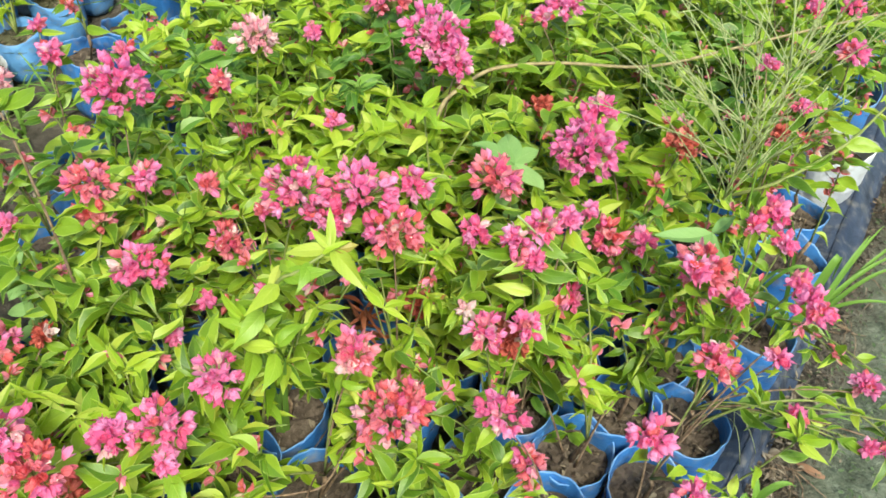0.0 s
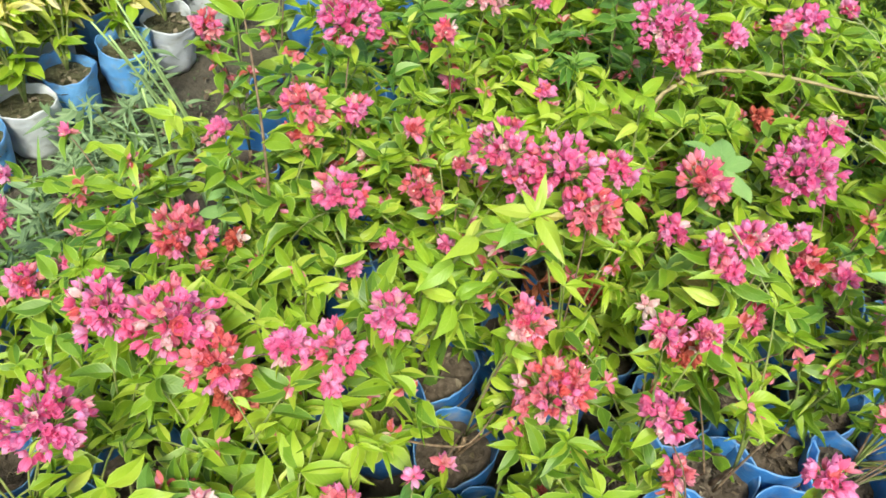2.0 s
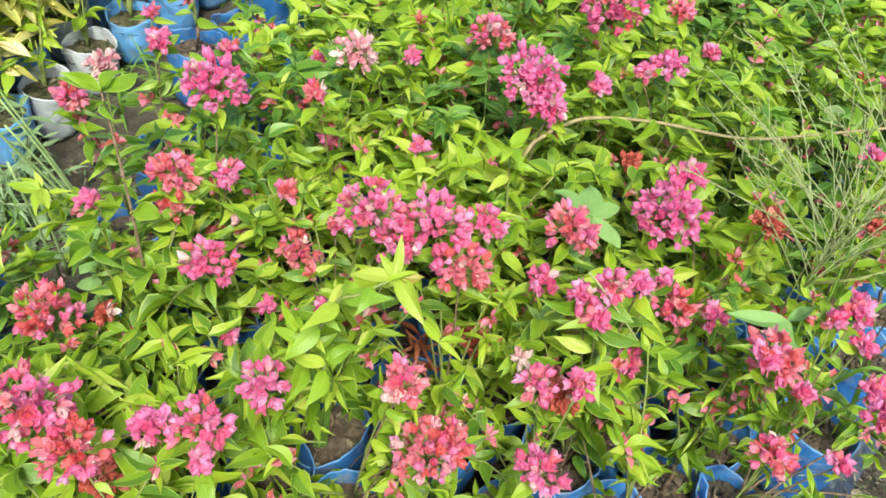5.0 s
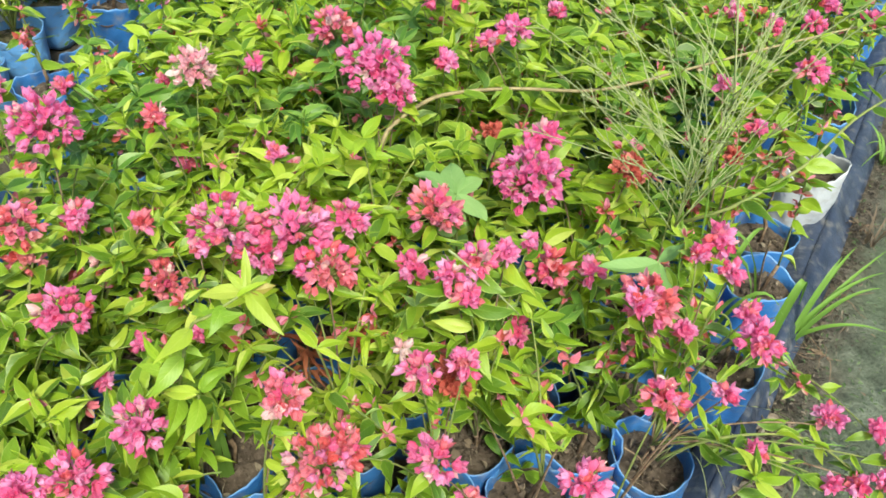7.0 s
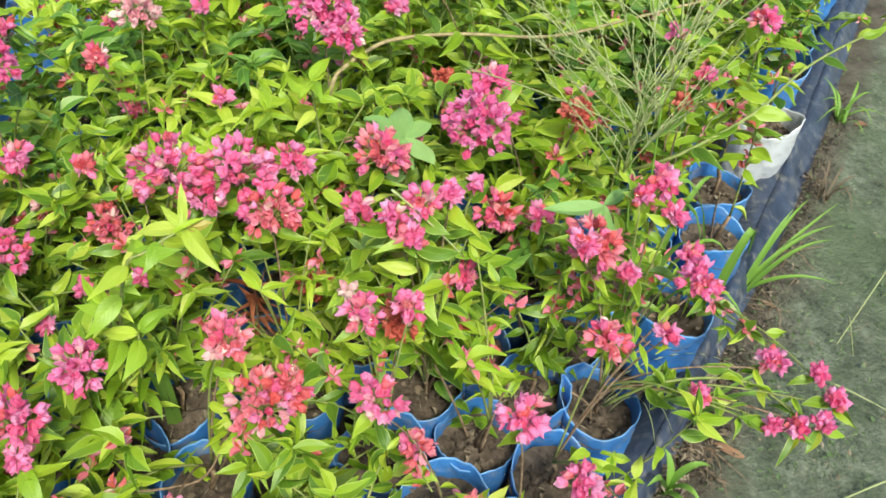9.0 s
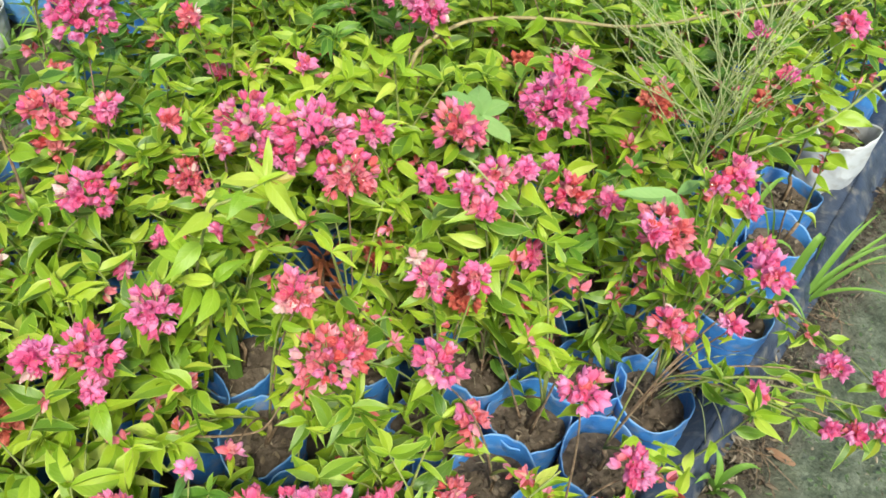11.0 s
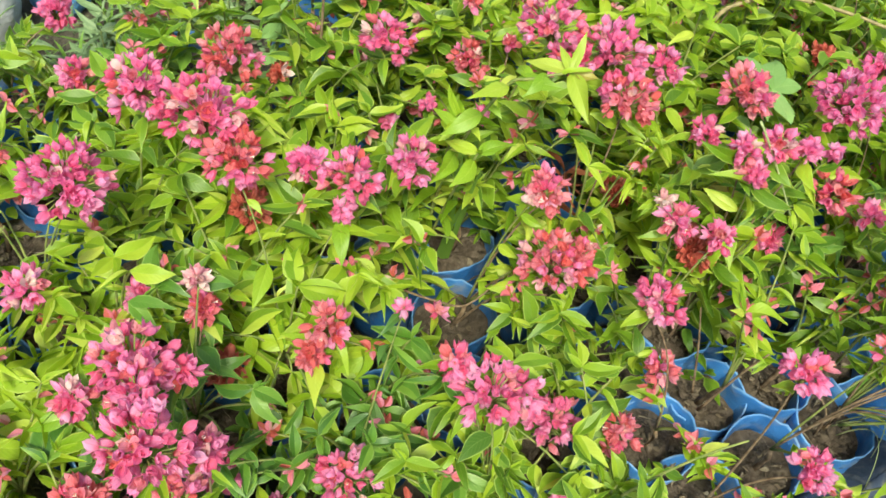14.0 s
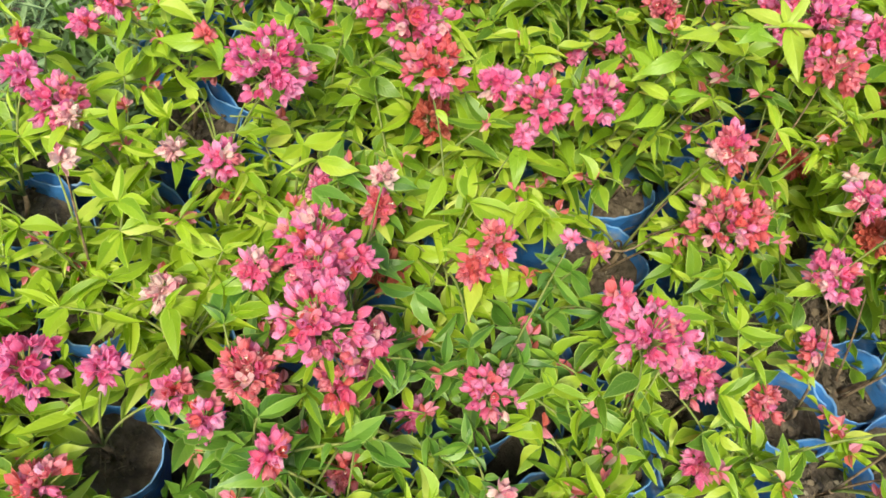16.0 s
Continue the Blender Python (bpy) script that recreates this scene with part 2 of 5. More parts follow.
def ground_material():
    m, nt, b = mat_base("trodden_earth", 0.9, 0.25)
    tc = nt.nodes.new("ShaderNodeTexCoord")
    # distance across the bed: bare brown earth in it, mossy trodden earth on the path
    dot = nt.nodes.new("ShaderNodeVectorMath")
    dot.operation = "DOT_PRODUCT"
    nt.links.new(tc.outputs["Object"], dot.inputs[0])
    dot.inputs[1].default_value = (0.898, -0.44, 0)
    edge = math_node(nt, "ADD", dot.outputs["Value"], math_node(nt, "MULTIPLY", noise_tex(nt, 9, 5), 0.16))
    path = ramp(nt, noise_tex(nt, 17, 12, rough=0.8), [(0.36, (0.055, 0.068, 0.045)), (0.5, (0.16, 0.185, 0.13)), (0.64, (0.30, 0.33, 0.25))])
    moss = ramp(nt, noise_tex(nt, 3.2, 6), [(0.46, (0, 0, 0)), (0.66, (0.75, 0.75, 0.75))])
    path = mix_col(nt, moss, path, mix_col(nt, noise_tex(nt, 55, 6, rough=0.7), (0.05, 0.085, 0.036), (0.21, 0.27, 0.155)))
    brown = ramp(nt, noise_tex(nt, 12, 8, rough=0.7), [(0.3, (0.05, 0.043, 0.033)), (0.52, (0.14, 0.118, 0.092)), (0.75, (0.26, 0.225, 0.18))])
    col = mix_col(nt, ramp(nt, edge, [(0.23, (0, 0, 0)), (0.31, (1, 1, 1))]), brown, path)
    nt.links.new(col, b.inputs["Base Color"])
    bump(nt, b, math_node(nt, "ADD", noise_tex(nt, 38, 9, rough=0.75), math_node(nt, "MULTIPLY", noise_tex(nt, 140, 5, rough=0.7), 0.5)), 1.0, 0.02)
    return m


M_GROUND = ground_material()


M_STEM = bark("green_stem", (0.14, 0.20, 0.05), (0.26, 0.27, 0.09))
M_WOOD = bark("brown_bark", (0.12, 0.075, 0.045), (0.30, 0.21, 0.14))
M_VINE = bark("vine_bark", (0.20, 0.16, 0.08), (0.36, 0.29, 0.15))
M_PISTIL = mat_base("white_bloom", 0.6)[0]
M_PISTIL.node_tree.nodes["Principled BSDF"].inputs["Base Color"].default_value = (0.85, 0.82, 0.72, 1)


# ---- mesh helpers ----
def to_mesh(name, bm, *mats):
    me = bpy.data.meshes.new(name)
    bm.to_mesh(me)
    bm.free()
    for m in mats:
        me.materials.append(m)
    me.polygons.foreach_set("use_smooth", [True] * len(me.polygons))
    return me


def part(name, mesh, parent, m=None, label=""):
    ob = new(name, mesh)
    ob.parent = parent
    if m is not None:
        ob.matrix_basis = m
    if label:
        tagged(ob, label)
    return ob


def tube(bm, pts, r0, r1, sides=5, mat=0):
    """A tapered round rod along points."""
    rings = []
    for i, p in enumerate(pts):
        a, b = pts[max(i - 1, 0)], pts[min(i + 1, len(pts) - 1)]
        d = (b - a).normalized() if (b - a).length > 1e-9 else Vector((0, 0, 1))
        x = d.orthogonal().normalized()
        y = d.cross(x)
        r = r0 + (r1 - r0) * i / max(len(pts) - 1, 1)
        rings.append([bm.verts.new(p + x * (r * math.cos(6.2832 * k / sides)) + y * (r * math.sin(6.2832 * k / sides))) for k in range(sides)])
    for u, v in zip(rings, rings[1:]):
        # line the rings up, so that the rod does not twist
        k0 = min(range(sides), key=lambda k: (v[k].co - u[0].co).length)
        for k in range(sides):
            f = bm.faces.new((u[k], u[(k + 1) % sides], v[(k + 1 + k0) % sides], v[(k + k0) % sides]))
            f.material_index = mat
    bm.faces.new(rings[0][::-1])
    bm.faces.new(rings[-1])


def arc(a, b, lift, n=8):
    """Points of a bent shoot that leaves a upwards and ends in b."""
    c = a.lerp(b, 0.35) + Vector((0, 0, lift))
    return [a * (1 - t) ** 2 + c * (2 * t * (1 - t)) + b * t * t for t in (i / n for i in range(n + 1))]


def blade(bm, uvl, grid, mat=0):
    """A sheet from rows of points, with u along and v across."""
    rows = [[bm.verts.new(p) for p in row] for row in grid]
    n, k = len(rows) - 1, len(rows[0]) - 1
    for i in range(n):
        for j in range(k):
            f = bm.faces.new((rows[i][j], rows[i + 1][j], rows[i + 1][j + 1], rows[i][j + 1]))
            f.material_index = mat
            for loop, (u, v) in zip(f.loops, ((i, j), (i + 1, j), (i + 1, j + 1), (i, j + 1))):
                loop[uvl].uv = (u / n, v / k)


def leaf_grid(rng, width=0.235, n=8, fold=None, droop=None, long_tip=1.15, cols=(-1, -0.5, 0, 0.5, 1)):
    """A pointed oval blade, folded along its midrib by an angle, arched and a little twisted. width: half of it, for a length of 1."""
    fold = rng.choice((rng.uniform(0.12, 0.5), rng.uniform(0.4, 0.9), rng.uniform(0.8, 1.3))) if fold is None else fold
    droop = rng.choice((rng.uniform(-0.1, 0.25), rng.uniform(0.2, 0.75))) if droop is None else droop
    width *= rng.uniform(0.72, 1.15)
    peak = 0.6 / (0.6 + long_tip)
    top = peak ** 0.6 * (1 - peak) ** long_tip
    curl, twist, wav = rng.uniform(-0.45, 0.25), rng.uniform(-1.1, 1.1), rng.uniform(0.012, 0.045)
    sway, ph, nod = rng.uniform(-0.12, 0.12), rng.uniform(0, 6), rng.uniform(0.0, 0.10)
    grid = []
    for i in range(n + 1):
        t = i / n
        q = max(i - 0.3, 0) / (n - 0.3)
        w = max(width * q ** 0.6 * max(1 - q, 0) ** long_tip / top, 0.012 if i == 0 else 0.004)
        row = []
        tw = twist * t
        for v in cols:
            y = v * w * math.cos(fold)
            z = abs(v) * w * math.sin(fold) + curl * w * v * v + wav * math.sin(t * 8 + ph + v) * abs(v)
            y, z = y * math.cos(tw) - z * math.sin(tw), y * math.sin(tw) + z * math.cos(tw)
            a = droop * t * 1.6
            x = t * (1 - 0.12 * droop * t) - z * math.sin(a)
            row.append(Vector((x, y + sway * math.sin(t * 3.1), z * math.cos(a) - droop * t * t * 0.75 - nod * max(t - 0.7, 0) * 3)))
        grid.append(row)
    return grid


def crease(me):
    """A sharp fold along the midrib of every blade in a mesh."""
    uv = np.empty(len(me.loops) * 2, np.float32)
    me.uv_layers[0].data.foreach_get("uv", uv)
    at = np.empty(len(me.loops), np.int32)
    me.loops.foreach_get("vertex_index", at)
    mid = np.zeros(len(me.vertices), bool)
    mid[at[np.abs(uv[1::2] - 0.5) < 1e-3]] = True
    ends = np.empty(len(me.edges) * 2, np.int32)
    me.edges.foreach_get("vertices", ends)
    me.attributes.new("sharp_edge", "BOOLEAN", "EDGE").data.foreach_set("value", mid[ends[0::2]] & mid[ends[1::2]])


def leaf_meshes(name, mat, count, seed, **kw):
    rng = random.Random(seed)
    out = []
    for _ in range(count):
        bm = bmesh.new()
        blade(bm, bm.loops.layers.uv.new("UVMap"), leaf_grid(rng, **kw))
        out.append(to_mesh(name, bm, mat))
        crease(out[-1])
    return out


LEAVES = {
    "green": leaf_meshes("leaf", M_LEAF, 24, 11),
    "lime": leaf_meshes("leaf", M_LIME, 16, 12, width=0.23),
    "deep": leaf_meshes("leaf", M_DARK, 6, 13, width=0.22),
    "weed": leaf_meshes("leaf", M_WEED, 5, 14, width=0.25, fold=0.2, droop=0.12, long_tip=0.8),
    "young": leaf_meshes("leaf", M_YOUNG, 5, 23, width=0.165, fold=0.3, droop=0.08),
    "pale": leaf_meshes("leaf", M_WEED, 4, 22, width=0.17, fold=0.3, droop=0.1, long_tip=0.95),
    "vari": leaf_meshes("leaf", M_VARI, 8, 15, width=0.26, long_tip=0.8),
    "lance": leaf_meshes("leaf", M_DULL, 6, 18, width=0.085, droop=0.3),
    "bract": leaf_meshes("bract", M_SPENT, 6, 19, width=0.34, n=5, fold=0.6, droop=0.3, long_tip=0.55),
    "bronze": leaf_meshes("leaf", M_BRONZE, 4, 16, width=0.27, droop=0.1),
    "dead": leaf_meshes("leaf", M_TAN, 3, 21, width=0.22, fold=0.9, droop=0.5, long_tip=0.8),
    "rust": leaf_meshes("leaf", M_RUST, 4, 17, width=0.13, droop=0.3),
}


# coarser blades for the leaves inside a plant
INNER = {
    "green": leaf_meshes("leaf", M_LEAF, 36, 41, n=5, cols=(-1, 0, 1)),
    "lime": leaf_meshes("leaf", M_LIME, 24, 42, width=0.24, n=5, cols=(-1, 0, 1)),
    "deep": leaf_meshes("leaf", M_DARK, 12, 43, width=0.23, n=5, cols=(-1, 0, 1)),
}


def flower_meshes(hue, count, seed):
    """One bloom: two rings of broad papery bracts, bowed into a loose cup."""
    rng = random.Random(seed)
    out = []
    for k in range(count):
        bm = bmesh.new()
        uvl = bm.loops.layers.uv.new("UVMap")
        opened = rng.choice((rng.uniform(0.12, 0.35), rng.uniform(0.30, 0.65), rng.uniform(0.45, 0.85)))
        for j in range(6):
            inner = j >= 3
            az = 2.0944 * j + (1.05 if inner else 0.0) + rng.uniform(-0.35, 0.35)
            le = (0.80 if inner else 1.0) * rng.uniform(0.85, 1.2)
            wi, cup = le * rng.uniform(0.33, 0.44), rng.uniform(0.45, 1.0)
            tilt = opened * (0.45 if inner else 1.0) + rng.uniform(-0.10, 0.16)
            belly, flare = rng.uniform(0.10, 0.22), rng.uniform(-0.12, 0.14)
            wav, ph = rng.uniform(0.02, 0.065), rng.uniform(0, 6)
            grid = []
            for i in range(6):
                t = i / 5
                w = max(wi * 1.62 * (t + 0.04) ** 0.58 * max(1.0 - t, 0.0) ** 0.52, 0.014)
                row = []
                for v in (-1, -0.4, 0.4, 1):
                    out_r = 0.03 + le * (t * math.sin(tilt) + belly * math.sin(3.1416 * t) + flare * t ** 3) - cup * w * v * v * 0.8 + wav * math.sin(6 * t + ph + 2.6 * v)
                    up = t * le * math.cos(tilt) + wav * 0.8 * math.sin(2.2 * v + 4 * t + ph) - 0.05 * v * v
                    y = v * w
                    row.append(Vector((out_r * math.cos(az) - y * math.sin(az), out_r * math.sin(az) + y * math.cos(az), up)))
                grid.append(row)
            blade(bm, uvl, grid)
        if k == 9 and hue == "C":
            tube(bm, [Vector((0, 0, 0.0)), Vector((0.02, 0, 0.45)), Vector((0.05, 0.02, 0.80))], 0.03, 0.035, 5, 1)
            tube(bm, [Vector((0.05, 0.02, 0.80)), Vector((0.05, 0.02, 0.84))], 0.12, 0.08, 6, 1)
        out.append(to_mesh("flower", bm, BRACT[hue], M_PISTIL))
    return out


FLOWERS = {h: flower_meshes(h, 12, 30 + i) for i, h in enumerate("PMCRW")}


def frame_matrix(pos, along, up, scale):
    """A pose with x along a direction and z near up."""
    x = along.normalized()
    y = up.cross(x)
    y = y.normalized() if y.length > 1e-4 else x.orthogonal().normalized()
    z = x.cross(y)
    return Matrix(((x.x * scale, y.x * scale, z.x * scale, pos.x), (x.y * scale, y.y * scale, z.y * scale, pos.y),
                   (x.z * scale, y.z * scale, z.z * scale, pos.z), (0, 0, 0, 1)))


# ---- the bed: s runs along it, w across it ----
ALONG, ACROSS = Vector((0.44, 0.898, 0)), Vector((0.898, -0.44, 0))


def bed(s, w, z=0.0):
    return ALONG * s + ACROSS * w + Vector((0, 0, z))


def axis_steps():
    near = [-2.4 + 0.035 * i for i in range(150)]
    return [-80, -30, -12, -6, -3.5] + near + [3.4, 4.5, 8, 16, 40, 80]


def build_ground():
    xs, ys = axis_steps(), axis_steps()
    bm = bmesh.new()
    rows = []
    for x in xs:
        row = []
        for y in ys:
            p = Vector((x, y, 0))
            w = p.dot(ACROSS)
            z = 0.012 * noise.noise(p * 4) + 0.006 * noise.noise(p * 17) - 0.004
            if 0.10 < w < 0.2:
                z += 0.012 * (0.5 + 0.5 * noise.noise(p * 25))
            row.append(bm.verts.new((x, y, z)))
        rows.append(row)
    for i in range(len(xs) - 1):
        for j in range(len(ys) - 1):
            bm.faces.new((rows[i][j], rows[i + 1][j], rows[i + 1][j + 1], rows[i][j + 1]))
    tagged(new("ground", to_mesh("ground", bm, M_GROUND)), "damp trodden earth with green moss and brown soil", "ground", kind="structure")


build_ground()


def build_film():
    """The black mulch film that edges the bed: a crumpled fold, laid over a low ridge of earth."""
    bm = bmesh.new()
    prof = [(0.020, 0.004), (0.034, 0.020), (0.047, 0.034), (0.060, 0.040), (0.074, 0.041), (0.088, 0.034), (0.100, 0.020), (0.110, 0.007), (0.118, 0.003)]
    rows = []
    n = 150
    for i in range(n + 1):
        s = -0.5 + 3.9 * i / n
        row = []
        for k, (w, z) in enumerate(prof):
            q = Vector((s * 5, w * 40, 1.7))
            sway = 0.006 * noise.noise(Vector((s * 4, 3, 0)))
            wide = float(np.interp(s, (0.9, 1.1, 1.6, 2.05, 2.3), (0.78, 0.85, 1.16, 1.16, 1.0)))
            z2 = z * (1 + 0.35 * noise.noise(Vector((s * 3, 9, k * 0.2)))) + 0.012 * noise.noise(q) + 0.006 * abs(noise.noise(q * 2.3)) + 0.005 * math.sin(s * 60 + 8 * noise.noise(q)) * (0.3 + 0.7 * (k % 3 == 0))
            row.append(bm.verts.new(bed(s, 0.024 + (w - 0.020) * wide + sway + 0.005 * noise.noise(q + Vector((7, 0, 0))), max(z2, 0.004) + 0.004)))
        rows.append(row)
    places = [[v.co.copy() for v in row] for row in rows]
    bm.free()
    film = tagged(new("mulch_film"), "crumpled black plastic film edging the plant bed", "plastic sheet")
    # the sheet comes up out of the bed; its doubled hem lies over it and down to the path
    for name, lo, hi, lift in (("sheet", 0, 5, 0.0), ("hem", 4, len(prof) - 1, 0.003)):
        bm = bmesh.new()
        strip = [[bm.verts.new(c + Vector((0, 0, lift))) for c in row[lo:hi + 1]] for row in places]
        for a, b in zip(strip, strip[1:]):
            for k in range(hi - lo):
                bm.faces.new((a[k], a[k + 1], b[k + 1], b[k]))
        so = part(name, to_mesh(name, bm, M_BLACK), film).modifiers.new("thickness", "SOLIDIFY")
        so.thickness = 0.0015


build_film()


# ---- grow bags ----
def bag_mesh(mat, seed, h=0.165, r=0.053, torn=0.0):
    rng = random.Random(seed)
    off = Vector((rng.uniform(0, 90), rng.uniform(0, 90), 0))
    bm = bmesh.new()
    n = 40
    # outer wall from the ground up, over the rim and down inside
    prof = [(0.30, 0.0), (0.76, 0.002), (0.86, 0.02), (0.90, 0.04), (0.93, 0.06), (0.96, 0.08), (0.98, 0.10), (0.99, 0.12), (1.0, 0.138), (1.01, 0.152), (1.025, h - 0.003), (1.01, h), (0.985, h - 0.003), (0.95, h - 0.02), (0.94, h - 0.045)]
    fold = [rng.uniform(0, 6.28), rng.uniform(0, 6.28)]
    rings = []
    for k, (f, z) in enumerate(prof):
        ring = []
        top = max(0.0, (z - 0.09) / (h - 0.09))
        for i in range(n):
            a = 6.2832 * i / n
            q = Vector((math.cos(a) * 1.6, math.sin(a) * 1.6, z * 16)) + off
            rr = r * f * (1 + 0.08 * noise.noise(q) + 0.05 * noise.noise(q * 2.6) + 0.03 * (1 - 0.9 * top) * math.sin(7 * a + fold[0] + z * 25 + 3 * noise.noise(q)) + 0.10 * (1 - 0.7 * top) * abs(noise.noise(Vector((q.x * 3.3, q.y * 3.3, z * 34)))) + 0.03 * abs(noise.noise(Vector((q.x * 7, q.y * 7, z * 60)))) + 0.05 * math.sin(2 * a + fold[0]) + top * 0.06 * noise.noise(Vector((math.cos(a) * 1.3, math.sin(a) * 1.3, 7)) + off))
            zz = z + top * (0.010 * math.sin(2 * a + fold[1]) + 0.010 * noise.noise(q * 0.8) + 0.003 * noise.noise(q * 4)) + (0.004 * noise.noise(q * 3) if k > 1 else 0) + torn * top * noise.noise(Vector((q.x * 0.8, q.y * 0.8, 4)))
            ring.append(bm.verts.new((rr * math.cos(a), rr * math.sin(a), max(zz, 0.0))))
        rings.append(ring)
    for k, (u, v) in enumerate(zip(rings, rings[1:])):
        for i in range(n):
            f = bm.faces.new((u[i], u[(i + 1) % n], v[(i + 1) % n], v[i]))
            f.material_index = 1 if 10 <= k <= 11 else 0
    bm.faces.new(rings[0][::-1])
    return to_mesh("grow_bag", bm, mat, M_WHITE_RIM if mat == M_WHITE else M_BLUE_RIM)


def soil_mesh(seed, r=0.0535, z0=0.128, mat=None):
    rng = random.Random(seed)
    off = Vector((rng.uniform(0, 90), rng.uniform(0, 90), 0))
    bm = bmesh.new()
    n, rings = 22, []
    for k in range(7):
        f = k / 6
        rings.append([bm.verts.new((r * f * math.cos(6.2832 * i / n) * 1.0, r * f * math.sin(6.2832 * i / n),
                     z0 + 0.010 * noise.noise(Vector((f * math.cos(6.2832 * i / n) * 2, f * math.sin(6.2832 * i / n) * 2, 0)) + off)
                     + 0.005 * noise.noise(Vector((f * math.cos(6.2832 * i / n) * 7, f * math.sin(6.2832 * i / n) * 7, 3)) + off))) for i in range(n if k else 1)])
    for i in range(n):
        bm.faces.new((rings[0][0], rings[1][i], rings[1][(i + 1) % n]))
    for u, v in zip(rings[1:], rings[2:]):
        for i in range(n):
            bm.faces.new((u[i], v[i], v[(i + 1) % n], u[(i + 1) % n]))
    # crumbs and bits of litter on the soil
    for _ in range(60):
        a, d, s = rng.uniform(0, 6.28), rng.uniform(0.1, 0.85) * r, rng.uniform(0.002, 0.006)
        c = Vector((d * math.cos(a), d * math.sin(a), z0 + 0.008))
        vs = [bm.verts.new(c + Vector((rng.uniform(-1, 1), rng.uniform(-1, 1), rng.uniform(-0.6, 0.8))) * s) for _ in range(6)]
        bmesh.ops.convex_hull(bm, input=vs)
    uvl = bm.loops.layers.uv.new("UVMap")
    for j in range(16):
        straw = j > 9
        a, d, le = rng.uniform(0, 6.28), rng.uniform(0.1, 0.75 if straw else 0.85) * r, rng.uniform(0.018, 0.034) if straw else rng.uniform(0.006, 0.019)
        m = frame_matrix(Vector((d * math.cos(a), d * math.sin(a), z0 + 0.008)), Vector((rng.uniform(-1, 1), rng.uniform(-1, 1), rng.uniform(-0.1, 0.2))), Vector((rng.uniform(-0.4, 0.4), rng.uniform(-0.4, 0.4), 1)), le)
        blade(bm, uvl, [[m @ q for q in row] for row in leaf_grid(rng, 0.03 if straw else rng.uniform(0.26, 0.42), 5)], 1)
    me = to_mesh("soil", bm, mat or M_SOIL, M_DRY)
    me.polygons.foreach_set("use_smooth", [False] * len(me.polygons))
    return me


BAGS_BLUE = [bag_mesh(M_BLUE, 100 + i) for i in range(8)]
BAGS_FADED = [bag_mesh(M_BLUE_FADED, 130 + i) for i in range(5)]
BAGS_WHITE = [bag_mesh(M_WHITE, 140 + i) for i in range(4)]
BAGS_TORN = [bag_mesh(M_WHITE, 145 + i, 0.165, 0.055, 0.035) for i in range(3)]
SOILS = [soil_mesh(160 + i) for i in range(6)]
SOILS_MOSSY = [soil_mesh(170 + i, mat=M_SOIL_MOSSY) for i in range(4)]

# flower heads: x, y, z, radius, hue (P pink, M mauve, C coral, R dull red, W fading to white)
HEADS = []
# -0.12 to 0.14 m along the bed
HEADS += [(-0.308, 0.017, 0.3, 0.035, "C"), (-0.388, 0.07, 0.35, 0.04, "M"), (-0.688, 0.27, 0.35, 0.03, "M"), (-0.737, 0.304, 0.35, 0.015, "C"),
          (-0.341, 0.119, 0.35, 0.028, "P"), (-0.54, 0.224, 0.38, 0.014, "W"), (-0.63, 0.276, 0.35, 0.04, "P"), (-0.599, 0.269, 0.36, 0.018, "W"),
          (-0.302, 0.161, 0.293, 0.028, "P"), (-0.709, 0.37, 0.35, 0.022, "P"), (-0.398, 0.225, 0.292, 0.026, "W"), (-0.25, 0.157, 0.32, 0.028, "P"),
          (-0.71, 0.41, 0.36, 0.024, "P"), (-0.493, 0.321, 0.36, 0.018, "W"), (-0.179, 0.175, 0.33, 0.028, "P"), (-0.259, 0.218, 0.315, 0.042, "C"),
          (-0.45, 0.35, 0.36, 0.03, "P"), (-0.211, 0.263, 0.43, 0.052, "P")]
# 0.15 to 0.32 m along the bed
HEADS += [(-0.523, 0.422, 0.162, 0.03, "R"), (-0.612, 0.467, 0.35, 0.014, "C"), (-0.136, 0.241, 0.22, 0.03, "C"), (-0.255, 0.3, 0.425, 0.036, "P"),
          (-0.186, 0.271, 0.323, 0.032, "C"), (-0.281, 0.324, 0.415, 0.048, "P"), (-0.485, 0.453, 0.405, 0.055, "M"), (-0.372, 0.423, 0.33, 0.024, "P"),
          (-0.195, 0.337, 0.264, 0.035, "P"), (0.001, 0.28, 0.38, 0.014, "W"), (-0.132, 0.348, 0.21, 0.026, "M"), (-0.291, 0.429, 0.42, 0.018, "W"),
          (-0.303, 0.446, 0.337, 0.026, "C"), (-0.273, 0.45, 0.225, 0.036, "R"), (-0.689, 0.657, 0.3, 0.03, "P"), (-0.462, 0.555, 0.484, 0.045, "P"),
          (-0.799, 0.737, 0.3, 0.034, "P"), (-0.077, 0.389, 0.3, 0.04, "P")]
